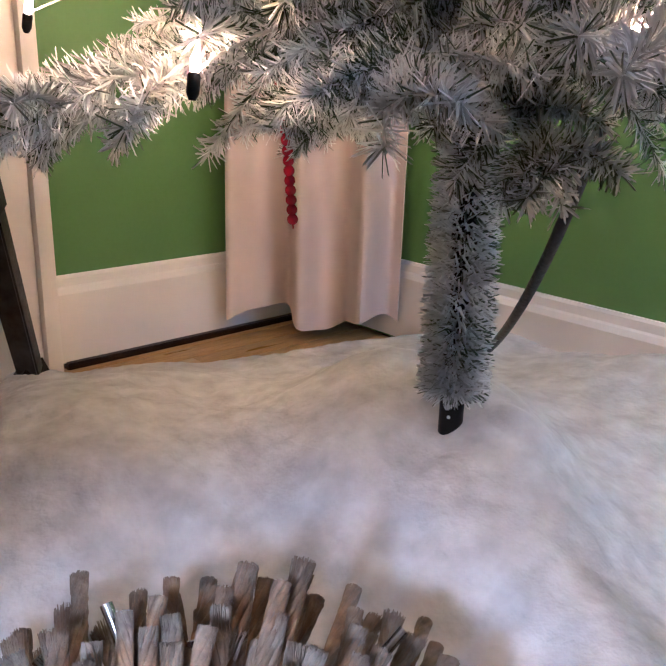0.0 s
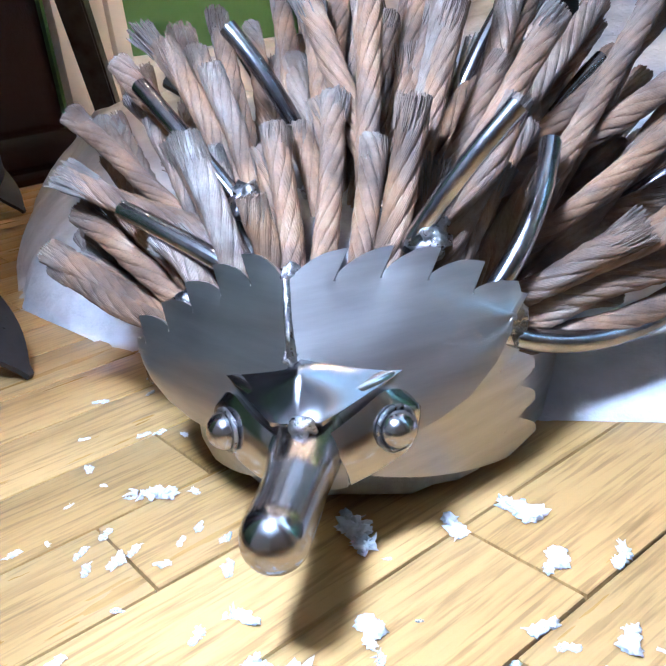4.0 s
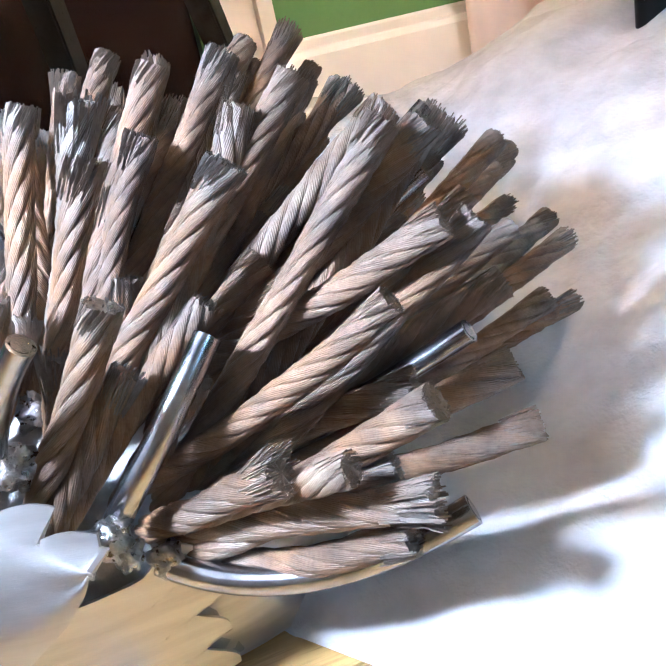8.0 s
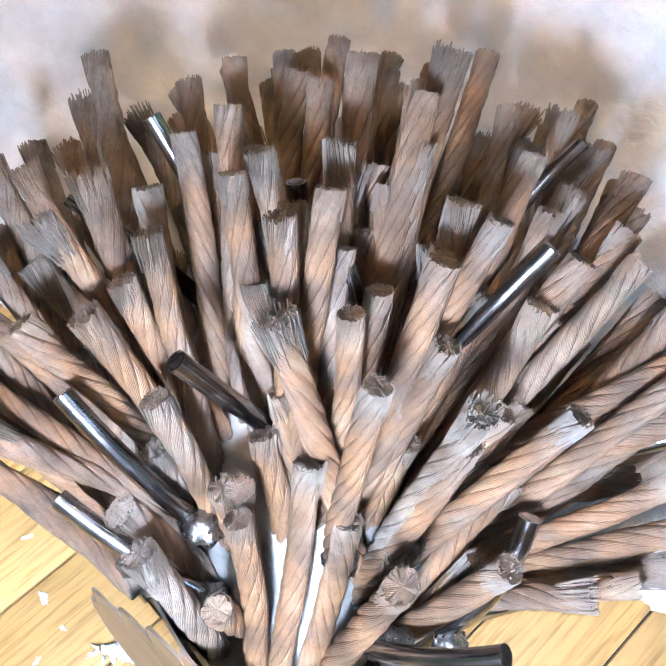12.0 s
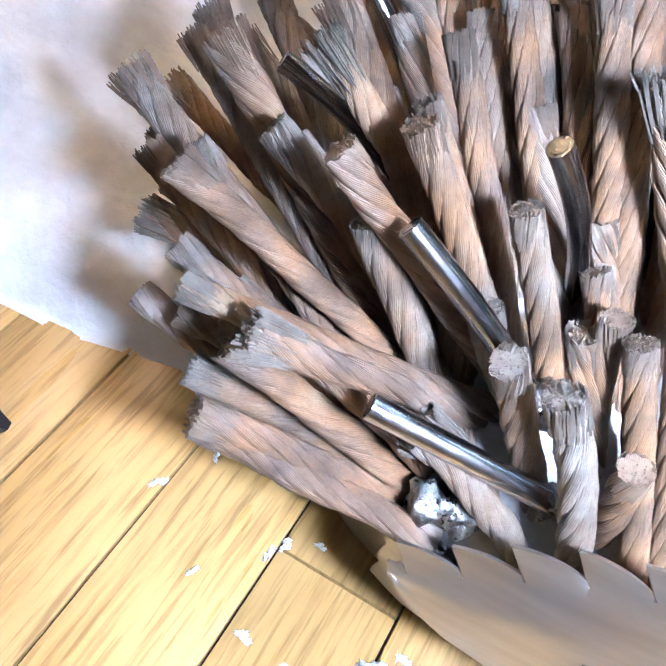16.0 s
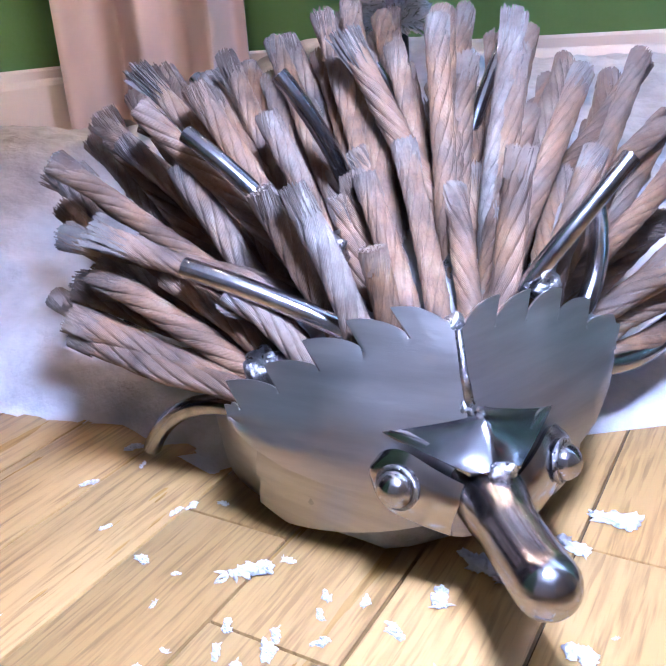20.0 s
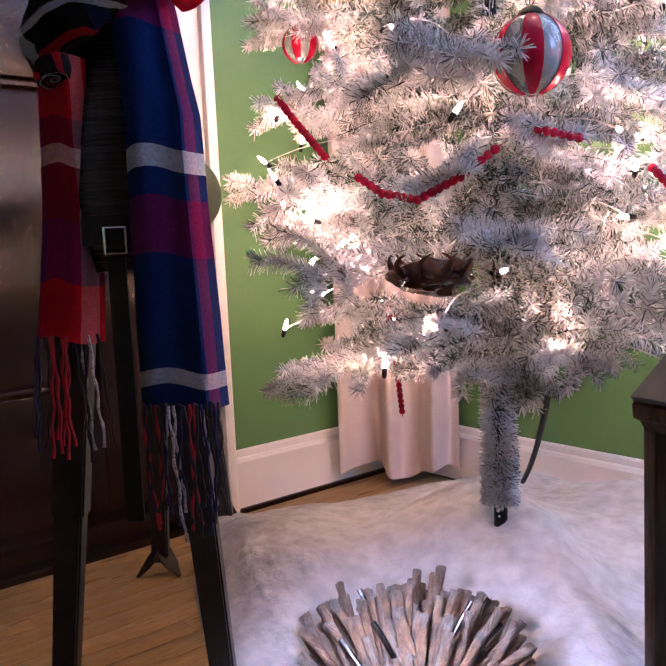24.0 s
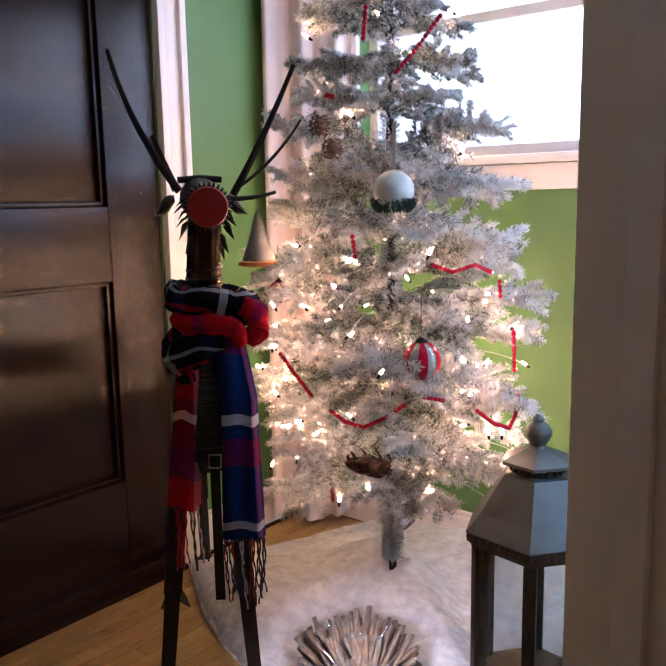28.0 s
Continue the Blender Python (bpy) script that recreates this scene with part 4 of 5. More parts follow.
LEFT_A = [(-0.126, 0.028, 0.193, -0.082, 0.003, 0.145), (-0.138, 0.028, 0.161, -0.095, -0.005, 0.117), (-0.166, -0.011, 0.086, -0.106, -0.042, 0.066), (-0.125, -0.007, 0.180, -0.080, -0.027, 0.129), (-0.169, 0.016, 0.157, -0.118, -0.011, 0.118),
          (-0.168, -0.007, 0.126, -0.103, -0.029, 0.112), (-0.167, 0.117, 0.062, -0.120, 0.066, 0.061), (-0.129, -0.015, 0.060, -0.067, -0.048, 0.052), (-0.126, 0.154, 0.062, -0.089, 0.095, 0.063), (-0.169, 0.006, 0.097, -0.108, -0.020, 0.074),
          (-0.121, 0.175, 0.086, -0.084, 0.115, 0.083), (-0.148, 0.014, 0.100, -0.094, -0.028, 0.084), (-0.150, 0.068, 0.169, -0.102, 0.024, 0.144), (-0.164, 0.125, 0.112, -0.120, 0.073, 0.095), (-0.154, -0.000, 0.099, -0.094, -0.032, 0.085)]
LEFT_B = [(-0.149, 0.128, 0.145, -0.115, 0.070, 0.126), (-0.131, 0.146, 0.117, -0.096, 0.088, 0.100), (-0.178, 0.077, 0.080, -0.123, 0.035, 0.072), (-0.145, 0.137, 0.120, -0.110, 0.079, 0.100), (-0.151, -0.035, 0.135, -0.087, -0.042, 0.107),
          (-0.172, 0.095, 0.099, -0.132, 0.041, 0.081), (-0.181, 0.087, 0.143, -0.131, 0.040, 0.125), (-0.135, 0.128, 0.175, -0.104, 0.072, 0.148)]
CROWN_A = [(0.004, -0.025, 0.207, 0.001, -0.047, 0.140), (0.037, -0.030, 0.207, 0.022, -0.050, 0.142), (0.063, -0.026, 0.136, 0.027, -0.057, 0.084), (0.076, -0.015, 0.180, 0.039, -0.044, 0.128), (0.072, 0.038, 0.197, 0.046, -0.003, 0.146),
          (-0.032, -0.004, 0.203, -0.008, -0.035, 0.146), (-0.102, -0.004, 0.186, -0.073, -0.032, 0.129), (-0.073, -0.027, 0.174, -0.050, -0.052, 0.113), (-0.036, -0.024, 0.144, -0.017, -0.065, 0.091), (0.072, 0.077, 0.184, 0.038, 0.027, 0.149),
          (-0.020, 0.069, 0.208, -0.006, 0.018, 0.162), (-0.049, 0.079, 0.161, -0.038, 0.023, 0.122), (-0.058, 0.054, 0.201, -0.046, 0.009, 0.149), (0.015, -0.004, 0.169, -0.000, -0.039, 0.110), (0.061, 0.060, 0.194, 0.041, 0.015, 0.145)]
CROWN_B = [(-0.050, 0.066, 0.201, -0.034, 0.026, 0.146), (0.053, -0.011, 0.164, 0.021, -0.035, 0.106), (0.000, 0.075, 0.177, -0.003, 0.021, 0.132), (0.019, -0.019, 0.142, 0.006, -0.055, 0.083), (-0.100, 0.037, 0.167, -0.067, -0.005, 0.121),
          (0.049, -0.017, 0.127, 0.012, -0.055, 0.081), (-0.094, 0.014, 0.181, -0.065, -0.019, 0.127), (0.082, -0.001, 0.079, 0.029, -0.041, 0.057), (-0.031, -0.009, 0.152, -0.018, -0.050, 0.097), (0.040, 0.042, 0.209, 0.016, 0.003, 0.156),
          (0.031, 0.070, 0.117, 0.018, 0.008, 0.088), (0.027, 0.001, 0.189, 0.012, -0.032, 0.129)]
BACK_A = [(0.019, 0.119, 0.209, 0.013, 0.066, 0.164), (-0.076, 0.141, 0.170, -0.060, 0.084, 0.133), (-0.060, 0.187, 0.098, -0.046, 0.120, 0.086), (0.006, 0.173, 0.109, 0.003, 0.105, 0.092), (0.056, 0.094, 0.185, 0.034, 0.041, 0.146),
          (0.009, 0.097, 0.208, 0.002, 0.044, 0.163), (-0.051, 0.197, 0.122, -0.037, 0.131, 0.106), (-0.017, 0.118, 0.203, -0.012, 0.066, 0.156), (-0.023, 0.183, 0.121, -0.022, 0.116, 0.102), (0.048, 0.161, 0.115, 0.036, 0.095, 0.096),
          (0.017, 0.188, 0.132, 0.003, 0.121, 0.117), (0.043, 0.194, 0.140, 0.027, 0.130, 0.116), (-0.057, 0.165, 0.143, -0.040, 0.104, 0.113), (-0.005, 0.187, 0.137, -0.020, 0.122, 0.114), (-0.067, 0.177, 0.119, -0.051, 0.111, 0.102)]
BACK_B = [(0.062, 0.152, 0.148, 0.032, 0.096, 0.119), (-0.071, 0.108, 0.168, -0.051, 0.048, 0.138), (0.008, 0.105, 0.196, 0.006, 0.051, 0.152), (-0.093, 0.086, 0.131, -0.054, 0.042, 0.093), (0.011, 0.091, 0.112, -0.005, 0.028, 0.086),
          (0.044, 0.209, 0.102, 0.029, 0.142, 0.092), (-0.079, 0.177, 0.080, -0.051, 0.113, 0.077), (-0.006, 0.164, 0.150, -0.012, 0.099, 0.126), (0.002, 0.176, 0.126, -0.014, 0.109, 0.117), (-0.087, 0.173, 0.131, -0.061, 0.111, 0.113),
          (0.076, 0.139, 0.162, 0.068, 0.083, 0.121), (0.019, 0.165, 0.147, -0.007, 0.106, 0.120), (-0.112, 0.160, 0.123, -0.076, 0.103, 0.109)]
# more tips, between those
MORE_A = [(-0.158, 0.091, 0.155), (-0.172, 0.081, 0.120), (-0.176, 0.062, 0.126), (-0.154, -0.022, 0.114), (-0.182, 0.022, 0.090), (-0.082, -0.062, 0.149), (-0.167, -0.039, 0.099), (-0.112, -0.008, 0.153), (-0.095, -0.054, 0.106), (-0.043, -0.088, 0.128), (0.050, 0.136, 0.165), (0.010, 0.082, 0.197), (-0.069, 0.098, 0.187), (-0.084, 0.081, 0.187), (-0.060, 0.064, 0.183), (-0.008, 0.005, 0.196), (-0.041, -0.048, 0.148), (0.017, 0.135, 0.190), (-0.030, 0.160, 0.170), (0.104, 0.149, 0.134), (0.112, 0.118, 0.150), (0.138, 0.088, 0.090), (0.143, -0.029, 0.108), (0.118, 0.037, 0.172), (0.121, 0.061, 0.143), (-0.127, 0.103, 0.165), (-0.095, 0.129, 0.165), (-0.055, 0.157, 0.160), (-0.045, 0.137, 0.170), (-0.035, 0.129, 0.175)]
MORE_B = [(-0.014, 0.157, 0.165), (0.012, 0.145, 0.165), (0.061, 0.122, 0.160), (-0.162, 0.033, 0.150), (-0.169, 0.012, 0.125), (-0.115, 0.054, 0.190), (-0.019, 0.099, 0.185), (-0.015, 0.035, 0.190), (0.001, 0.022, 0.185), (0.065, 0.004, 0.140), (0.102, 0.019, 0.120), (-0.047, -0.046, 0.140), (-0.124, -0.031, 0.110), (0.024, -0.057, 0.130), (0.069, -0.048, 0.120), (0.127, -0.032, 0.085)]
# the front row stands right behind the cheek plates
ROW = [(-0.071, -0.076, 0.151, -0.046, -0.097, 0.070), (-0.039, -0.059, 0.150, -0.028, -0.112, 0.070), (-0.016, -0.037, 0.157, -0.020, -0.114, 0.070), (0.021, -0.076, 0.158, -0.004, -0.106, 0.070),
       (0.052, -0.058, 0.126, 0.020, -0.098, 0.068), (0.059, -0.064, 0.152, 0.018, -0.090, 0.080), (-0.098, -0.058, 0.108, -0.058, -0.086, 0.064), (0.063, -0.026, 0.136, 0.027, -0.090, 0.076), (0.001, -0.052, 0.140, -0.010, -0.110, 0.070)]
quills = [(Vector(q[:3]), Vector(q[3:])) for q in ROW + [r for r in FRONT_A + RIGHT_A + RIGHT_B + LEFT_A + LEFT_B + CROWN_A + CROWN_B + BACK_A + BACK_B if all((Vector(r[:3]) - Vector(f[:3])).length > 0.012 for f in ROW)]]
tips = [a for a, b in quills] + [Vector(p) for p in MORE_A + MORE_B]
FAN = Vector((X0, -0.070, 0.035))


def reach(d):
    return 0.112 + 0.122 * max(0.0, d.dot(Vector((0, 0.75, 0.66))))


def inside(q):
    return ((q.x - CC.x) / CS.x) ** 2 + ((q.y - CC.y) / (CS.y * (1.2 if q.y < CC.y else 1.0))) ** 2 + ((q.z - CC.z) / CS.z) ** 2 < 1


tries = 0
while len(tips) < 212 and tries < 20000:
    tries += 1
    az, el = radians(rng.uniform(-104, 104)), math.asin(rng.uniform(0.16, 0.985))
    d = Vector((math.sin(az) * math.cos(el), math.cos(az) * math.cos(el), math.sin(el)))
    p = FAN + d * reach(d) * rng.choice((0.93, 0.90, 0.86, 0.80, 0.74, 0.68))
    if p.z < 0.085 or p.y < -0.02 or (p.y < 0.02 and p.z > 0.12):
        continue
    if all((p - q).length > 0.0165 for q in tips):
        tips.append(p)
for k, p in enumerate(tips):
    # the root is where the quill's line leaves the shell
    o = Vector((X0 + 0.30 * (p.x - X0), -0.088 + 0.02 * abs(p.x - X0) / 0.15, 0.045))
    aim = (o - p).normalized()
    if k < len(ROW):
        aim = (quills[k][1] - p).normalized()
    elif k < len(quills):
        seen = (quills[k][1] - p).normalized()
        aim = aim.lerp(seen, 0.9 if aim.angle(seen) < 0.5 else 0.5).normalized()
    root, step = p, 0.0
    while step < 0.15 and not inside(root):
        step += 0.003
        root = p + aim * step
    if not inside(root):
        root = o.lerp(p, 0.10)
    root = quills[k][1] if k < len(ROW) else root + (root - p).normalized() * 0.006
    fray = rng.choice((0.08, 0.12, 0.2, 0.3, 0.5, 0.6, 1.1))
    v_, f_, uv_, wires = cable(root, p, rng.uniform(0.0050, 0.0062), rng.uniform(0.0, 0.010), rng.choice((1, 1, 1, -1)), k, fray)
    quill = obj("cable_quill", (v_, f_), ROPE, echidna, "grey-brown wire rope with a splayed end" if fray > 0.7 else "", uvs=uv_)
    tagged(obj("frayed_tip", wires, ROPE, quill, uvs=[(0.5, 0.98)] * len(wires[0])), "cut wire ends", kind="stuff")
# the bowed quill that lies lowest beside the cheek
v_, f_, uv_, wires = cable((-0.086, -0.078, 0.066), (-0.166, -0.036, 0.090), 0.0060, 0.020, 1, 901, 0.2)
quill = obj("cable_quill", (v_, f_), ROPE, echidna, "rusty bowed wire rope beside the cheek", uvs=uv_)
tagged(obj("frayed_tip", wires, ROPE, quill, uvs=[(0.5, 0.98)] * len(wires[0])), "cut wire ends", kind="stuff")


# ---- the flocked tree ----
TX, TY = -0.21, 0.424
tree = thing("christmas_tree", "flocked artificial Christmas tree standing in the snow blanket", "Christmas tree", (TX, TY, 0.0))
rng = random.Random(21)


def spike(o, d, r):
    """One blunt needle, folded along its middle."""
    a = d.orthogonal().normalized()
    b = d.normalized().cross(a) * 0.5
    return [o + a * r, o + b * r, o - a * r, o + d + a * r * 0.7, o + d * 1.08 + b * r, o + d - a * r * 0.7], [(0, 1, 4, 3), (1, 2, 5, 4)]


def dress(points, vs, fs, g, per, length, r, cone=0.75):
    """Needles all round a twig given by its points."""
    for p, q in zip(points, points[1:]):
        d = (q - p).normalized()
        a = d.orthogonal().normalized()
        b = d.cross(a)
        for _ in range(per):
            w = g.uniform(0, 6.28)
            n = (a * math.cos(w) + b * math.sin(w)) * g.uniform(0.5, 1.1) * cone + d * g.uniform(0.1, 0.9) + Vector((g.uniform(-.3, .3), g.uniform(-.3, .3), g.uniform(-.3, .3)))
            v, f = spike(p.lerp(q, g.random()), n.normalized() * length * g.uniform(0.7, 1.15), r * g.uniform(0.8, 1.4))
            k = len(vs)
            vs += v
            fs += [tuple(i + k for i in t) for t in f]


def branch_mesh(seed, length):
    """A branch along +x with side twigs, drooping a little, thick with needles."""
    g = random.Random(seed)
    vs, fs = [], []
    stem = [Vector((length * i / 10, 0.012 * math.sin(i * 0.9 + seed), -0.10 * length * (i / 10) ** 2 + 0.01 * g.uniform(-1, 1))) for i in range(11)]
    wood = [tube(stem, [0.0035 - 0.0022 * i / 10 for i in range(11)], 5)]
    dress(stem, vs, fs, g, 62, 0.020, 0.0011)
    for i in range(2, 10):
        for s in (-1, 1):
            if g.random() < 0.12:
                continue
            o = stem[i]
            tl = length * g.uniform(0.24, 0.40) * (1.15 - i / 13)
            e = o + Vector((tl * 0.75, s * tl * g.uniform(0.55, 0.95), tl * g.uniform(-0.45, 0.30)))
            tw = bez(o, (o + e) / 2 + Vector((0, 0, 0.012)), e, 5)
            wood.append(tube(tw, [0.002, 0.0018, 0.0016, 0.0014, 0.0012, 0.001], 4))
            dress(tw, vs, fs, g, 56, 0.018, 0.0011, 1.0)
    wv, wf = join(*wood)
    k = len(vs)
    return vs + wv, fs + [tuple(i + k for i in q) for q in wf]


branches = {}
for name, length in (("a", 0.46), ("b", 0.46), ("c", 0.40), ("d", 0.40), ("e", 0.30), ("f", 0.18)):
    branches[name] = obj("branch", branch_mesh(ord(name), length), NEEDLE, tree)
first = set(branches.values())


def tree_radius(z):
    return float(np.interp(z, [0.42, 0.55, 0.8, 1.1, 1.4, 1.75, 2.1, 2.4], [0.40, 0.47, 0.46, 0.42, 0.37, 0.29, 0.17, 0.04]))


z, row = 0.55, 0
while z < 2.34:
    R = tree_radius(z)
    count = max(5, int((11 if z < 1.1 else 10.5) * R / 0.46))
    for i in range(count):
        w = 2 * math.pi * (i + 0.5 * (row % 2) + rng.uniform(-0.18, 0.18)) / count
        kind = rng.choice("ab") if R > 0.42 else rng.choice("cd") if R > 0.33 else "e" if R > 0.2 else "f"
        base = {"a": 0.46, "b": 0.46, "c": 0.40, "d": 0.40, "e": 0.30, "f": 0.18}[kind]
        s = R / base * rng.uniform(0.86, 1.06)
        zz = z + rng.uniform(-0.02, 0.02)
        m = pose(0, 0, zz, rng.uniform(-35, 35), -rng.uniform(-8, 17) + (8 if z < 0.6 else 0), math.degrees(w)) @ Matrix.Diagonal((s, s, s, 1))
        src = branches[kind]
        if src in first:
            first.discard(src)
            src.matrix_basis = m
        else:
            share("branch", src, tree, m)
    z += 0.112 if z < 1.1 else 0.116
    row += 1
# two low sprays that hang in front of the trunk
for kind, size, zz, dip, way in (("e", 0.92, 0.555, 22, -39), ("c", 0.90, 0.575, 13, -62), ("e", 0.8, 0.56, 18, -95)):
    share("branch", branches[kind], tree, pose(0, 0, zz, 10, dip, way) @ Matrix.Diagonal((size, size, size, 1)))
for src in first:
    src.matrix_basis = pose(0, 0, 2.3)

# the trunk: a dark pole, its foot wrapped in flocked tips
g = random.Random(3)
vs, fs = [], []
for i in range(30):
    for _ in range(420):
        w = g.uniform(0, 6.28)
        o = Vector((math.cos(w) * 0.014, math.sin(w) * 0.014, 0.2 + 1.92 * ((i + g.random()) / 30) ** 2))
        n = Vector((math.cos(w + g.uniform(-.6, .6)), math.sin(w + g.uniform(-.6, .6)), g.uniform(-0.5, 0.7)))
        v, f = spike(o, n.normalized() * g.uniform(0.014, 0.025), 0.0013)
        k = len(vs)
        vs += v
        fs += [tuple(j + k for j in t) for t in f]
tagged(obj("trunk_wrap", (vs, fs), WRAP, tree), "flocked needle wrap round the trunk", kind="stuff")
obj("trunk", tube([(0, 0, 0.125), (0, 0, 0.6), (0, 0, 2.38)], 0.0125, 14), CORD, tree, "black steel tree pole")
obj("pole_pin", ball((0.0045, -0.0125, 0.184), 0.0034, 8, 6), RIBBON, tree)
obj("pole_pin", ball((0.0060, -0.0115, 0.173), 0.0018, 8, 6), RIBBON, tree)

# warm mini lights: bulb in a socket, all over the outer branches
lights = thing("string_lights", "string of warm white mini lights wound through the tree", "string lights", (TX, TY, 0))
bulb_geo = lathe([(0.0004, 0.019), (0.0014, 0.016), (0.0027, 0.009), (0.0030, 0.004), (0.0024, 0.0)], 10)
sock_geo = lathe([(0.0030, 0.0), (0.0040, -0.002), (0.0040, -0.012), (0.0022, -0.016)], 10)
bulb0 = sock0 = None
g = random.Random(8)
spots = []
for i in range(104):
    zz = 0.50 + 0.72 * i / 84 if i < 84 else 1.22 + 0.95 * (i - 84) / 20
    w = i * 2.399 + g.uniform(-0.3, 0.3)
    r = tree_radius(zz) * g.uniform(0.62, 0.90)
    spots.append((r * math.cos(w), r * math.sin(w), zz - 0.02, g.uniform(-80, 80), g.uniform(-80, 80)))
for x, y, zz, a, b in spots:
    m = pose(x, y, zz, a, b, 0)
    if bulb0 is None:
        sock0 = obj("socket", sock_geo, CORD, lights)
        bulb0 = obj("bulb", bulb_geo, BULB, sock0, "glowing warm bulb")
        sock0.matrix_basis = m
    else:
        so = share("socket", sock0, lights, m)
        share("bulb", bulb0, so, Matrix.Identity(4))
wire = []
for x, y, zz, a, b in spots:
    p = Vector((x, y, zz))
    q = Vector((x * 0.45, y * 0.45, zz + 0.03))
    wire.append(tube(bez(p, (p + q) / 2 + Vector((0, 0, 0.035)), q, 8), 0.0011, 4, False))
tagged(obj("wire", join(*wire), RIBBON, lights), "thin pale flex between the bulbs", kind="stuff")


def beads(points, r=0.0064):
    """Beads strung one by one along a polyline."""
    P = [Vector(p) for p in points]
    out = []
    for p, q in zip(P, P[1:]):
        n = max(1, round((q - p).length / (r * 1.75)))
        out += [p.lerp(q, i / n) for i in range(n)]
    return out


STRANDS = [[(-0.29, 0.02, 0.905), (-0.243, 0.02, 0.860), (-0.172, 0.016, 0.800)], [(-0.120, 0.025, 0.772), (-0.085, 0.035, 0.748), (-0.036, 0.052, 0.736), (0.010, 0.085, 0.762), (0.055, 0.115, 0.800)],
           [(0.088, 0.146, 0.815), (0.125, 0.195, 0.800)], [(0.168, 0.278, 0.762), (0.185, 0.34, 0.715), (0.197, 0.40, 0.692), (0.200, 0.43, 0.72), (0.200, 0.44, 0.785)],
           [(0.2, 0.42, 0.85), (0.2, 0.41, 0.97)], [(0.19, 0.35, 1.06), (0.19, 0.345, 1.11)], [(0.10, 0.165, 1.150), (0.13, 0.21, 1.130), (0.16, 0.27, 1.145), (0.18, 0.33, 1.12)],
           [(0.11, 0.18, 1.74), (0.08, 0.15, 1.685), (0.06, 0.13, 1.65), (0.03, 0.10, 1.605)], [(-0.02, 0.06, 1.76), (-0.03, 0.06, 1.68)], [(-0.05, 0.045, 1.175), (-0.06, 0.045, 1.235)],
           [(-0.12, 0.03, 1.565), (-0.09, 0.03, 1.56)], [(-0.42, 0.36, 0.56), (-0.43, 0.37, 0.50), (-0.425, 0.38, 0.42), (-0.42, 0.385, 0.335)]]
bead0 = None
for pts in STRANDS:
    swag = thing("bead_garland", "swag of shiny red glass beads hung on the flocked branches", "garland", (0, 0, 0), group="red bead swags")
    obj("thread", tube([Vector(p) for p in pts], 0.0009, 5), BEAD, swag)
    for c in beads(pts):
        m = pose(c.x, c.y, c.z)
        if bead0 is None:
            bead0 = obj("bead", ball((0, 0, 0), 0.0064, 10, 7), BEAD, swag)
            bead0.matrix_basis = m
        else:
            share("bead", bead0, swag, m)


def glass_ball(at, r):
    """Clear glass ball with red stripes, a black cap and a wire loop."""
    t = thing("glass_bauble", "clear glass bauble with wide red stripes and black cap", "ornament", at, group="striped glass baubles")
    obj("globe", ball((0, 0, 0), r * 0.985, 28, 18), PALEGLASS, t, "pale clear glass globe")
    for k in range(6):
        def fn(u, v, k=k):
            a = 6.283 * (k + 0.15) / 6 + (u - 0.5) * 0.52
            b = math.pi * (0.07 + 0.86 * v)
            return Vector((math.sin(b) * math.cos(a), math.sin(b) * math.sin(a), math.cos(b))) * r * 1.004
        v_, f_, uv_ = sheet(fn, 5, 18, 0.0008)
        obj("stripe", (v_, f_), BEAD, t)
    obj("cap", lathe([(r * 0.30, r * 0.93), (r * 0.34, r * 0.98), (r * 0.30, r * 1.06), (r * 0.16, r * 1.16), (r * 0.05, r * 1.2)], 16), CORD, t, "black metal cap")
    loop = [(0.007 * math.cos(w), 0, r * 1.2 + 0.008 + 0.008 * math.sin(w)) for w in np.linspace(-1.5, 4.6, 12)] + [(0, 0, r * 1.2 + 0.10)]
    obj("hook", tube(loop, 0.0008, 5), CORD, t)


glass_ball((0.078, 0.147, 0.908), 0.050)
glass_ball((-0.465, 0.205, 1.045), 0.033)
white = thing("bell_ornament", "white frosted bauble with dark green fringe on a white ribbon", "ornament", (0.0, 0.14, 1.325))
obj("body", ball((0, 0, 0.01), 0.052, 24, 14, (1, 1, 0.95)), PEARL, white)
vs, fs = [], []
for i in range(520):
    w, b = g.uniform(0, 6.28), g.uniform(-0.9, -0.35)
    d = Vector((math.cos(w) * math.cos(b), math.sin(w) * math.cos(b), math.sin(b)))
    v, f = spike(Vector((0, 0, 0.008)) + d * 0.047, (d + Vector((g.uniform(-.5, .5), g.uniform(-.5, .5), g.uniform(-.5, .3)))).normalized() * 0.02, 0.0013)
    k = len(vs)
    vs += v
    fs += [tuple(j + k for j in t) for t in f]
obj("fringe", (vs, fs), FRINGE, white, "dark green tinsel fringe")
v_, f_, uv_ = sheet(lambda u, v: (0.012 * (u - 0.5), 0.006 * v, 0.058 + 0.12 * v), 3, 8, 0.0008)
obj("ribbon", (v_, f_), RIBBON, white, "white satin ribbon")
gnome = thing("cone_ornament", "grey felt cone hat ornament with an orange brim", "ornament", (-0.44, 0.10, 1.145))
obj("hat", lathe([(0.052, 0.0), (0.050, 0.012), (0.036, 0.045), (0.022, 0.085), (0.010, 0.125), (0.002, 0.145)], 20, scale=(1, 0.8)), FELT, gnome)
obj("brim", lathe([(0.050, -0.014), (0.066, -0.010), (0.064, 0.0), (0.048, 0.004)], 20, scale=(1, 0.8)), ORANGE, gnome, "orange felt brim")
nest = thing("oval_ornament", "dark brown glossy oval ornament low in the branches", "ornament", (-0.02, 0.055, 0.635))
v_, f_ = lump((0, 0, 0), 0.040, 5, 0.30, 4)
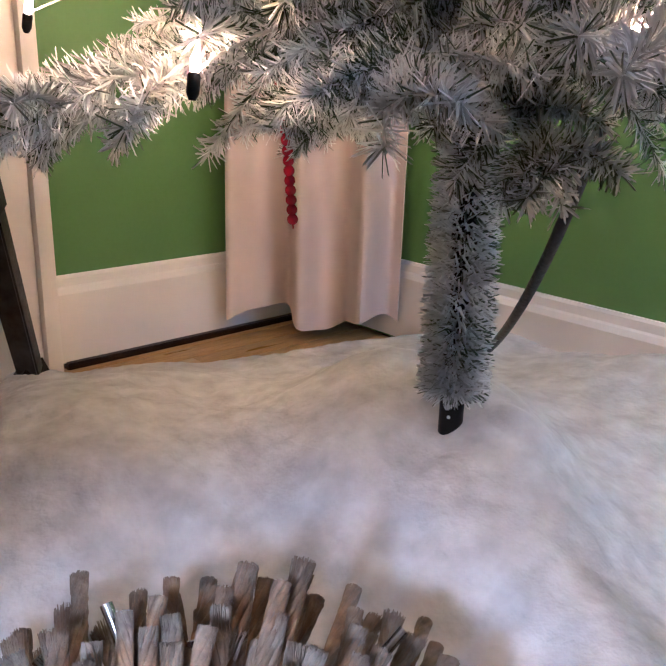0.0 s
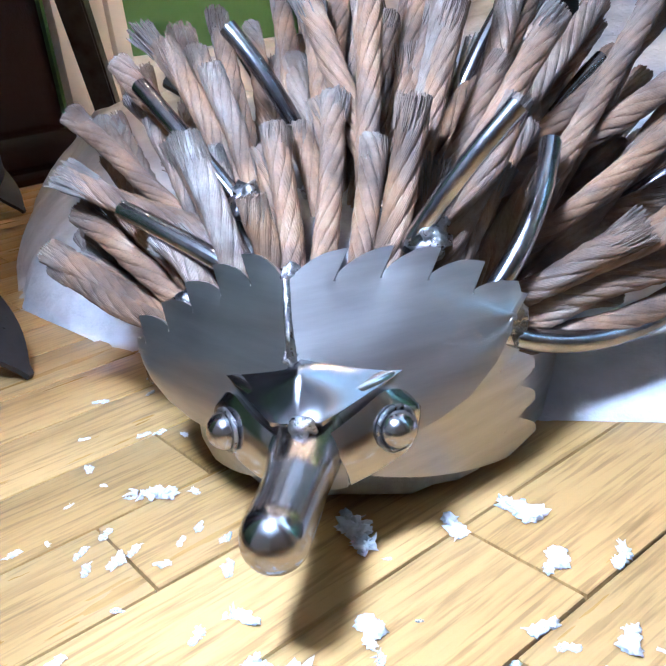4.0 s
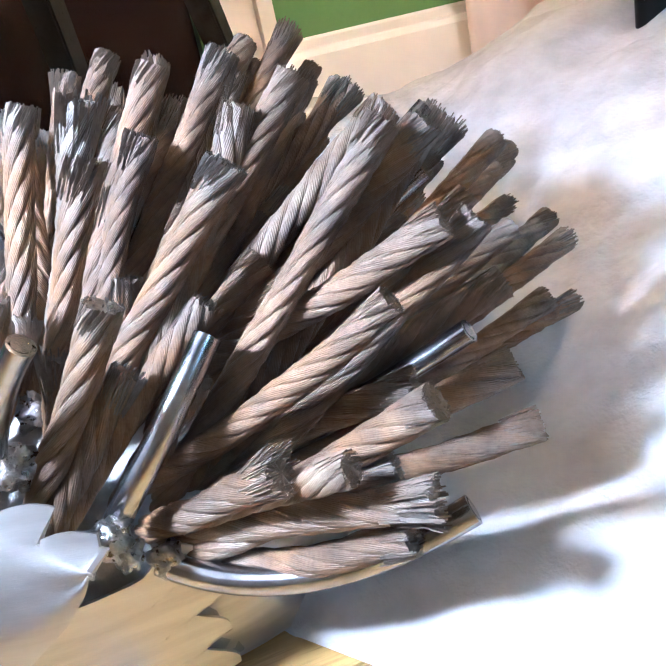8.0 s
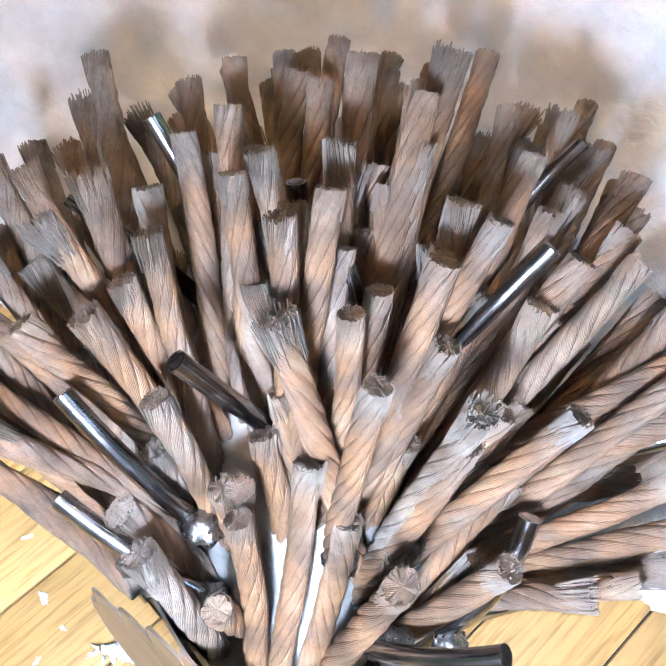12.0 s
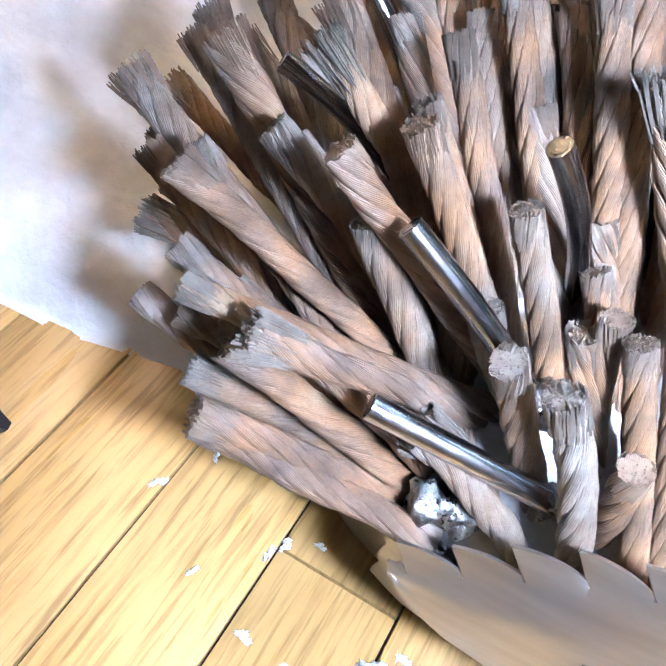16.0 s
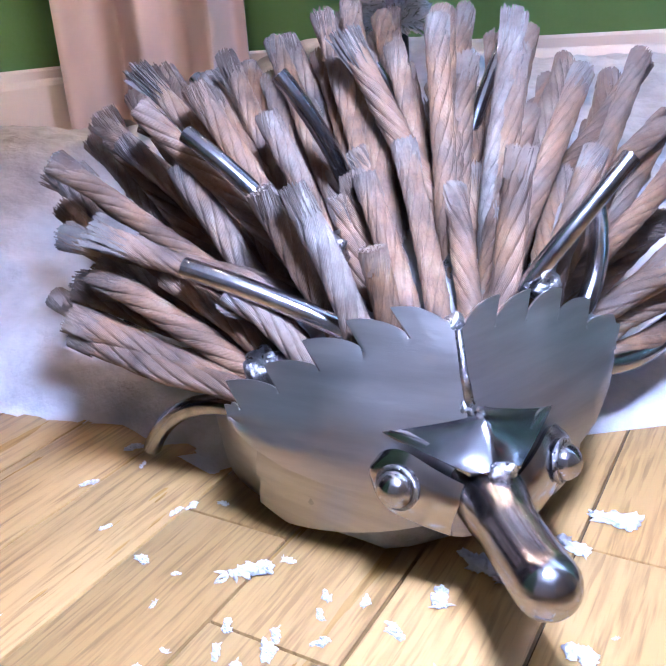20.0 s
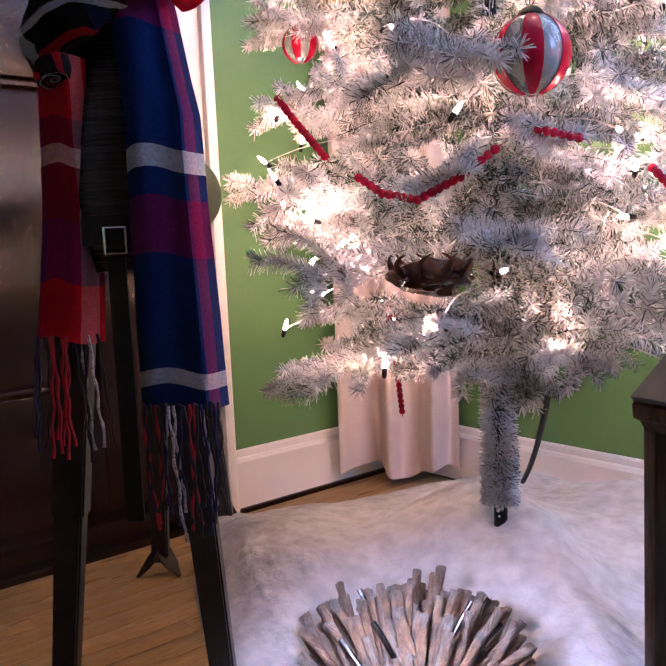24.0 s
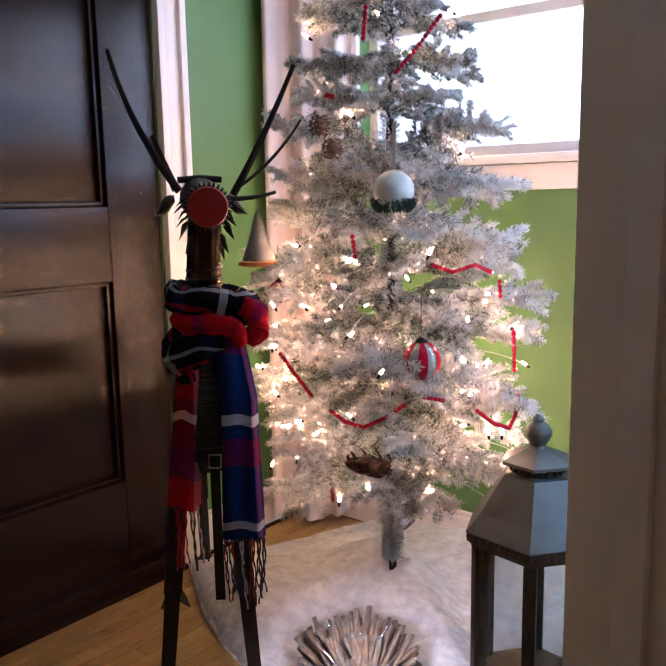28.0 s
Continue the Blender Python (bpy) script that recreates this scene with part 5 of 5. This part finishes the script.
obj("shell", ([(p[0] * 1.5, p[1] * 0.9, p[2] * 0.62) for p in v_], f_), NEST, nest)
for k in range(9):
    w = k * 0.7
    obj("curl", tube(bez((0.05 * math.cos(w), 0.03 * math.sin(w), 0.0), (0.075 * math.cos(w), 0.045 * math.sin(w), 0.02), (0.06 * math.cos(w + 0.4), 0.04 * math.sin(w + 0.4), 0.030), 6), [0.004, 0.005, 0.005, 0.004, 0.003, 0.002, 0.001], 6), NEST, nest)
for k, (x, y, zc) in enumerate([(-0.17, 0.06, 1.50), (-0.13, 0.06, 1.44), (-0.02, 0.09, 1.86)]):
    c = thing("pine_cone", "small brown pine cone tied among the branches", "pine cone", (x, y, zc), group="pine cones on the tree")
    obj("core", ball((0, 0, 0), 0.018, 10, 8, (0.8, 0.8, 1.3)), CONE, c)
    scales = []
    for i in range(46):
        w, h = i * 2.4, -0.024 + 0.05 * i / 46
        rr = 0.024 * math.sqrt(max(0.05, 1 - (h / 0.03) ** 2))
        scales.append(ball((math.cos(w) * rr, math.sin(w) * rr, h), 0.006, 6, 4, (1, 1, 0.45)))
    obj("scales", join(*scales), CONE, c)

cordset = obj("lamp_cord", tube(bez((-0.03, 0.334, 0.47), (-0.16, 0.48, 0.29), (-0.388, 0.726, 0.13), 14), 0.0056, 8), CORD)
tagged(cordset, "black flex hanging from the tree into the snow", "cable")


# ---- the metal reindeer in its scarf ----
deer = thing("metal_reindeer", "black welded steel reindeer with red nose and long antlers", "sculpture", (0, 0, 0))
LEGS = [((-0.250, -0.155), (-0.27, -0.20, 0.74)), ((-0.405, -0.335), (-0.36, -0.275, 0.74)), ((-0.810, 0.030), (-0.66, -0.02, 0.72)), ((-0.930, 0.270), (-0.76, 0.11, 0.72))]
for k, ((x, y), top) in enumerate(LEGS):
    top = Vector(top)
    foot = Vector((x, y, 0.03))
    knee = foot.lerp(top, 0.42) + Vector((0, 0, 0))

    def bar(a, b, w0, w1, mat, name, label=""):
        d = (b - a).normalized()
        side = Vector((0.64, 0.77, 0))
        side = (side - d * side.dot(d)).normalized()
        nrm = d.cross(side)
        vs = []
        for p, w in ((a, w0), (b, w1)):
            for i, j in ((-1, -1), (1, -1), (1, 1), (-1, 1)):
                vs.append(p + side * i * w + nrm * j * w * 0.8)
        g2 = bmesh.new()
        bv = [g2.verts.new(v) for v in vs]
        for q in ((3, 2, 1, 0), (4, 5, 6, 7), (0, 1, 5, 4), (1, 2, 6, 5), (2, 3, 7, 6), (3, 0, 4, 7)):
            g2.faces.new([bv[i] for i in q])
        bmesh.ops.bevel(g2, geom=g2.edges[:], offset=0.003, segments=2, affect="EDGES")
        g2.verts.index_update()
        geo = [v.co.copy() for v in g2.verts], [tuple(v.index for v in f.verts) for f in g2.faces]
        g2.free()
        return obj(name, geo, mat, deer, label)
    bar(foot, knee, 0.017, 0.020, GREYFOOT if k == 3 else BLACK, "lower_leg", "worn grey lower leg" if k == 3 else "")
    bar(knee + (knee - foot).normalized() * -0.01, top, 0.023, 0.024, BLACK, "upper_leg")
    # two bent plates stand as the hoof
    for a in (-105, 20):
        d = Vector((math.cos(radians(a)), math.sin(radians(a)), 0))
        w = Vector((-d.y, d.x, 0))

        def plate(u, v, d=d, w=w, foot=foot):
            half = 0.017 * (1 - u) + 0.007 * math.sin(math.pi * min(1, u * 1.1)) + 0.002
            return foot + d * (0.004 + 0.048 * u) + w * half * (2 * v - 1) + Vector((0, 0, 0.030 - 0.057 * u ** 0.8))
        v_, f_, uv_ = sheet(plate, 10, 6, 0.005)
        obj("hoof_plate", (v_, f_), BLACK, deer)
front, rear = Vector((-0.305, -0.235, 0.80)), Vector((-0.80, 0.13, 0.80))
ax = (rear - front).normalized()
obj("body", tube([front - ax * 0.02, front - ax * 0.012, front, front.lerp(rear, 0.35), rear, rear + ax * 0.02], [0.05, 0.075, 0.085, 0.082, 0.085, 0.05], 28), BLACK, deer, "black ribbed steel barrel body")
obj("chest", tube([(-0.285, -0.245, 0.66), (-0.288, -0.245, 0.70), (-0.29, -0.245, 0.76), (-0.292, -0.243, 0.82), (-0.295, -0.24, 0.90), (-0.30, -0.235, 1.00)], [0.045, 0.060, 0.069, 0.071, 0.062, 0.045], 36), RIBBED, deer, "black steel cylinder chest")
neck = bez((-0.30, -0.235, 0.98), (-0.29, -0.245, 1.14), (-0.235, -0.275, 1.30), 16)
obj("neck", tube(neck, [0.046 - 0.008 * i / 16 for i in range(17)], 24), BRASS, deer, "dark bronzed steel tube neck")
for i in range(7):
    p = neck[3 + i]
    obj("neck_coil", tube([p + (Vector((math.cos(w), math.sin(w), 0.1 * math.sin(w)))) * (0.0455 - 0.0005 * (3 + i)) for w in np.linspace(0, 2 * math.pi, 21)], 0.0038, 6, False), BLACK, deer)
NOSE = Vector((-0.128, -0.363, 1.304))
face = Vector((0.80, -0.58, -0.12)).normalized()
head = NOSE - face * 0.16
obj("head", tube([head, NOSE - face * 0.08, NOSE - face * 0.012], [0.048, 0.043, 0.037], 20), BLACK, deer, "black steel tube muzzle")
sidev = face.cross(Vector((0, 0, 1))).normalized()
upv = sidev.cross(face)
disc = [NOSE - face * 0.014, NOSE - face * 0.012, NOSE, NOSE + face * 0.004, NOSE + face * 0.006]
obj("nose", tube(disc, [0.040, 0.0435, 0.0435, 0.041, 0.001], 36), RED, deer, "flat red enamelled nose disc")
for i in range(30):
    w = 6.283 * i / 30
    d = sidev * math.cos(w) + upv * math.sin(w)
    obj("nose_tooth", tube([NOSE - face * 0.008 + d * 0.043, NOSE - face * 0.010 + d * 0.053], [0.0045, 0.0015], 5), BLACK, deer)
for s in (-1, 1):
    o = head + sidev * s * 0.05
    # leaf shaped ears and hanging chain links beside the head
    v_, f_, uv_ = sheet(lambda u, v, o=o, s=s: o + sidev * s * (0.010 + 0.045 * u) + upv * ((v - 0.5) * 0.036 * math.sin(math.pi * min(1, u * 0.9 + 0.12)) - 0.035 * u) + face * 0.03 * math.sin(math.pi * v), 12, 6, 0.003)
    obj("ear", (v_, f_), BLACK, deer, "black sheet-metal ear")
    for i in range(9):
        c = NOSE - face * (0.035 + 0.012 * (i % 3)) + sidev * s * (0.040 - 0.010 * (i // 6)) + upv * (0.015 - 0.013 * i)
        e = c + sidev * s * (0.024 - 0.002 * i + 0.007 * (i % 2)) + upv * (-0.018 - 0.002 * i) + face * (0.010 * ((i % 3) - 1))
        obj("mane_spike", tube([c, c.lerp(e, 0.5) + upv * 0.004, e], [0.003, 0.006, 0.001], 6, True, 0.4), BLACK, deer, "pointed black steel leaf" if i == 0 else "")
ANT = [((-0.24, -0.345, 1.34), (-0.37, -0.37, 1.48), (-0.42, -0.385, 1.66), 0.009), ((-0.27, -0.33, 1.345), (-0.33, -0.31, 1.40), (-0.37, -0.31, 1.47), 0.010),
       ((-0.20, -0.22, 1.33), (-0.15, -0.16, 1.46), (-0.10, -0.11, 1.62), 0.009), ((-0.22, -0.20, 1.34), (-0.15, -0.13, 1.40), (-0.10, -0.09, 1.50), 0.009), ((-0.235, -0.25, 1.325), (-0.17, -0.20, 1.315), (-0.12, -0.16, 1.335), 0.011)]
for a, b, c, r in ANT:
    obj("antler", tube(bez(a, b, c, 16), [r * (1 - 0.45 * i / 16) for i in range(17)], 8, True, 0.42), BLACK, deer, "long flat steel antler blade")
obj("head_band", tube([head + Vector((0, 0, 0.042)) + sidev * 0.05, head + Vector((0, 0, 0.046)), head + Vector((0, 0, 0.042)) - sidev * 0.05], 0.008, 10), BLACK, deer)
# belt with buckle round the chest
v_, f_, uv_ = sheet(lambda u, v: (-0.29 + 0.067 * math.cos(6.283 * u), -0.243 + 0.067 * math.sin(6.283 * u), 0.695 + 0.035 * v), 40, 4, 0.004)
strap = obj("belt", (v_, f_), LEATHER, deer, "black leather belt round the chest")
bc = Vector((-0.228, -0.286, 0.70))
bu = Vector((0.75, 0.66, 0)).normalized()
buckle = [bc + bu * 0.014 + Vector((0, 0, 0.016)), bc - bu * 0.014 + Vector((0, 0, 0.016)), bc - bu * 0.014 - Vector((0, 0, 0.016)), bc + bu * 0.014 - Vector((0, 0, 0.016)), bc + bu * 0.014 + Vector((0, 0, 0.016))]
obj("buckle", tube(buckle, 0.0022, 6, False), CHROME, strap, "thin silver belt buckle")
v_, f_, uv_ = sheet(lambda u, v: bc + bu * (0.012 * (2 * u - 1)) + Vector((-0.004, 0.002, -0.02 - 0.34 * v)), 4, 12, 0.003)
obj("belt_tail", (v_, f_), LEATHER, strap, "hanging end of the belt")

# scarf: crumpled folds round the neck and two hanging ends with fringe
scarf = thing("scarf", "tartan wool scarf wound round the reindeer's neck, fringed ends hanging", "scarf", (0, 0, 0))
VIEW = Vector((0.71, -0.70, 0))
ACROSS = Vector((0.70, 0.71, 0))
NECK = Vector((-0.295, -0.235, 0))


def fold(points, radii, seed, closed=False, around=26, squash=0.75):
    """A soft crumpled roll of cloth along points given as across, towards, up."""
    P = [NECK + ACROSS * a + VIEW * d + Vector((0, 0, z)) for a, d, z in points]
    n = len(P) - (1 if closed else 0)
    steps = 7 * n if closed else 7 * (len(P) - 1) + 1
    vs, fs, uv, run = [], [], [], 0.0
    old = None
    for i in range(steps):
        t = i / 7
        k, w = int(t), t - int(t)
        idx = [(k + j) % n if closed else min(max(k + j, 0), len(P) - 1) for j in (-1, 0, 1, 2)]
        a, b, c, e = [P[j] for j in idx]
        p = 0.5 * (2 * b + (c - a) * w + (2 * a - 5 * b + 4 * c - e) * w * w + (3 * b - a - 3 * c + e) * w ** 3)
        d = ((c - a) * 0.5 + (2 * a - 5 * b + 4 * c - e) * w + 1.5 * (3 * b - a - 3 * c + e) * w * w).normalized()
        r = radii[idx[1]] * (1 - w) + radii[idx[2]] * w
        run += (p - old).length if old is not None else 0
        old = p
        s = d.cross(Vector((0, 0, 1))).normalized()
        u = s.cross(d)
        for j in range(around + 1):
            h = 2 * math.pi * j / around
            o = s * math.cos(h) * squash + u * math.sin(h)
            q = p + o * r
            crease = 0.30 * noise.noise(q * 22 + Vector((seed, 0, 0))) + 0.16 * noise.noise(q * 60 + Vector((0, seed, 0))) - 0.13 * abs(math.sin(3 * h + 9 * run + seed))
            vs.append(p + o * r * (1 + crease))
            uv.append((2.2 * j / around * r / 0.04 + 0.1 * seed, run * 6.5 + 0.3 * seed))
    m = around + 1
    rows = steps if closed else steps - 1
    for i in range(rows):
        for j in range(around):
            fs.append((i * m + j, i * m + j + 1, ((i + 1) % steps) * m + j + 1, ((i + 1) % steps) * m + j))
    if not closed:
        for i in (0, steps - 1):
            c = len(vs)
            vs.append(sum((Vector(vs[i * m + j]) for j in range(around)), Vector()) / around)
            uv.append((0.1, 0.1))
            fs += [(i * m + j, i * m + j + 1, c) if i == 0 else (i * m + j + 1, i * m + j, c) for j in range(around)]
    return vs, fs, uv


ROLLS = [([(-0.075, 0.0, 1.10), (-0.06, 0.06, 1.085), (0.01, 0.085, 1.085), (0.08, 0.07, 1.070), (0.105, 0.01, 1.065), (0.07, -0.06, 1.075), (0.0, -0.08, 1.09), (-0.06, -0.05, 1.10), (-0.075, 0.0, 1.10)],
          [0.030, 0.032, 0.036, 0.042, 0.040, 0.034, 0.03, 0.03, 0.03], True, COLLAR, "black and white folds round the neck"),
         ([(0.04, 0.075, 1.000), (-0.015, 0.085, 0.985), (-0.060, 0.065, 0.955), (-0.078, 0.02, 0.950), (-0.07, -0.05, 0.985), (-0.02, -0.075, 1.02)], [0.034, 0.044, 0.046, 0.044, 0.036, 0.03], False, COLLAR, "lower black check fold"),
         ([(-0.07, 0.05, 1.045), (-0.04, 0.09, 1.035), (0.03, 0.105, 1.038), (0.075, 0.10, 1.02), (0.085, 0.09, 0.985)], [0.020, 0.026, 0.026, 0.024, 0.02], False, REDFOLD, "red fold drawn over the collar"),
         ([(0.085, 0.085, 1.075), (0.12, 0.07, 1.055), (0.125, 0.06, 1.015), (0.095, 0.06, 0.985)], [0.024, 0.034, 0.032, 0.018], False, REDFOLD, "bulging scarlet fold at the side"),
         ([(-0.05, 0.09, 0.915), (-0.045, 0.095, 0.895)], [0.030, 0.024], False, COLLAR, "")]
for k, (pts, rad, closed, cloth, label) in enumerate(ROLLS):
    v_, f_, uv_ = fold(pts, rad, k + 1, closed)
    obj("wound_fold", (v_, f_), cloth, scarf, label, uvs=uv_)


def tail(zs, mids, widths, ph, edge):
    """A hanging end: middles and widths over its height, with soft pleats."""
    def fn(u, v):
        z = zs[0] + (zs[1] - zs[0]) * v
        c = np.interp(v, [0, 0.3, 1], mids)
        w = np.interp(v, [0, 0.3, 1], widths)
        turned = edge * max(0.0, u - 0.84) / 0.16
        fall = 0.075 + 0.012 * math.sin(v * 4 + ph) + 0.010 * math.sin(u * 6.5 + ph + v) - 0.02 * (2 * u - 1) ** 2 - turned + 0.004 * noise.noise(Vector((u * 4, v * 9, ph)))
        return NECK + ACROSS * (c + (u - 0.5) * w) + VIEW * fall + Vector((0, 0, z + 0.006 * math.sin(u * 5)))
    return sheet(fn, 22, 64, 0.005)


ENDS = [((1.015, 0.483), (0.052, 0.074, 0.073), (0.066, 0.082, 0.104), 0.4, 0.035, LONGEND, "long navy end with plum and pale bands", 0.165, (0, 1, 3, 1, 0, 3, 1, 1, 2, 2, 3, 1, 3, 0, 0, 3, 1, 3, 3, 1, 3)),
        ((0.93, 0.576), (-0.045, -0.052, -0.072), (0.050, 0.062, 0.085), 2.0, 0.01, SHORTEND, "shorter scarlet and maroon end", 0.165, (1, 1, 3, 0, 0, 0, 0, 0, 0, 3, 2, 3, 2, 3))]
g = random.Random(77)
for zs, mids, widths, ph, edge, cloth, label, drop, hues in ENDS:
    v_, f_, uv_ = tail(zs, mids, widths, ph, edge)
    end = obj("hanging_end", (v_, f_), cloth, scarf, label, uvs=[(0.001 + a[0] * 0.998, 0.001 + a[1] * 0.998) for a in uv_])
    n = len(hues)
    for i, hue in enumerate(hues):
        s = (i + 0.5) / n - 0.5
        a = NECK + ACROSS * (mids[2] + s * widths[2]) + VIEW * (0.075 + 0.008 * math.sin(i * 1.7) - 0.02 * 4 * s * s) + Vector((0, 0, zs[1] + 0.006))
        L = drop * g.uniform(0.82, 1.08)
        side = ACROSS * g.uniform(-0.010, 0.010)
        pts = bez(a, a + side + VIEW * g.uniform(-.006, .006) + Vector((0, 0, -L * 0.5)), a + ACROSS * g.uniform(-0.016, 0.016) + Vector((0, 0, -L)), 14)
        for j in range(1, 15):
            pts[j] += ACROSS * 0.0016 * math.sin(j * 1.3 + i * 2)
        obj("tassel", tube(pts, [0.0020 + 0.0006 * math.sin(j * 2.4) for j in range(15)], 6), YARNS[hue], end)

# ---- the lantern ----
lantern = thing("floor_lantern", "six-sided wooden floor lantern with a grey metal roof", "lantern", (0.335, 0.285, 0.0), -9)
PH = radians(0)
obj("base", lathe([(0.185, 0.0), (0.190, 0.012), (0.190, 0.030), (0.172, 0.046), (0.166, 0.058), (0.150, 0.062)], 6, phase=PH), POST, lantern, "stepped weathered wooden base", smooth=False)
obj("top_rail", lathe([(0.150, 0.443), (0.172, 0.448), (0.178, 0.460), (0.186, 0.464), (0.188, 0.480), (0.176, 0.486)], 6, phase=PH), POST, lantern, "weathered wooden top rail", smooth=False)
for k in range(6):
    w = 2 * math.pi * k / 6 + PH
    c = Vector((math.cos(w) * 0.152, math.sin(w) * 0.152, 0))
    v, f = slab((-0.016, -0.016, 0.055), (0.016, 0.016, 0.448), 0.003)
    rot = Matrix.Rotation(w, 3, "Z")
    obj("post", ([rot @ Vector(p) + c for p in v], f), POST, lantern)
    w2 = w + math.pi / 6
    c2 = Vector((math.cos(w2) * 0.128, math.sin(w2) * 0.128, 0))
    rot2 = Matrix.Rotation(w2, 3, "Z")
    v, f = slab((-0.0015, -0.060, 0.06), (0.0015, 0.060, 0.443), 0)
    o = obj("pane", ([rot2 @ Vector(p) + c2 for p in v], f), GLASS, lantern, "clear glass pane", smooth=False)
    o.visible_shadow = False
    if k == 3:
        v, f = slab((0.0, 0.040, 0.363), (0.020, 0.062, 0.413), 0.003)
        obj("latch", ([rot2 @ Vector(p) + c2 for p in v], f), POST, lantern, "brown metal latch")
obj("roof", lathe([(0.186, 0.484), (0.190, 0.490), (0.184, 0.496), (0.150, 0.535), (0.110, 0.598), (0.088, 0.630), (0.070, 0.634)], 6, phase=PH), ROOF, lantern, "tapering grey painted sheet-metal roof", smooth=False)
obj("vent_ring", lathe([(0.066, 0.632), (0.066, 0.652), (0.072, 0.654)], 24), BLACK, lantern, "dark pierced vent ring")
for k in range(20):
    w = 6.283 * k / 20
    obj("vent_hole", ball((math.cos(w) * 0.0665, math.sin(w) * 0.0665, 0.643), 0.005, 8, 6, (1, 1, 1.4)), CORD, lantern)
obj("cap", lathe([(0.072, 0.652), (0.094, 0.656), (0.094, 0.664), (0.070, 0.676), (0.040, 0.688), (0.026, 0.694)], 6, phase=PH), ROOF, lantern, smooth=False)
obj("finial", lathe([(0.026, 0.690), (0.020, 0.700), (0.026, 0.712), (0.034, 0.726), (0.034, 0.738), (0.026, 0.752), (0.014, 0.760), (0.016, 0.768), (0.006, 0.778)], 20), ROOF, lantern, "turned grey finial")

# ---- floor boards, last ----
rng = random.Random(2)
BW = 0.0572
cache, near, far = {}, [], []
k0 = math.ceil((XL + 0.0143) / BW) - 1
for k in range(k0, int((ROOM_R + 0.0143) / BW) + 1):
    x0 = -0.0143 + k * BW
    y = ROOM_B - rng.uniform(0, 0.6)
    while y < YF:
        L = rng.choice((0.45, 0.6, 0.75, 0.9, 1.15))
        a, b = max(y, ROOM_B), min(y + L, YF)
        if b - a > 0.02:
            (near if x0 < 1.4 and b > -1.7 else far).append((x0, a, b))
        y += L


def board(x0, a, b):
    return slab((x0 + 0.0006, a + 0.0005, -0.018), (x0 + BW - 0.0006, b - 0.0005, 0.0), 0.0009)


near.sort(key=lambda q: abs(q[0] - 0.1) + 0.4 * abs((q[1] + q[2]) / 2 + 0.2))
far += near[300:]
for x0, a, b in near[:300]:
    key = round(b - a, 2)
    if key not in cache:
        cache[key] = obj("floorboard", slab((0.0006, 0.0005, -0.018), (BW - 0.0006, b - a - 0.0005, 0.0), 0.0009), OAK, floor, at=(x0, a, 0))
    else:
        o = new("floorboard", cache[key].data)
        o.parent, o.location = floor, (x0, a, 0)
rest = obj("far_boards", join(*[board(*q) for q in far]), OAK, floor)
tagged(rest, "more honey oak boards across the room", kind="stuff")
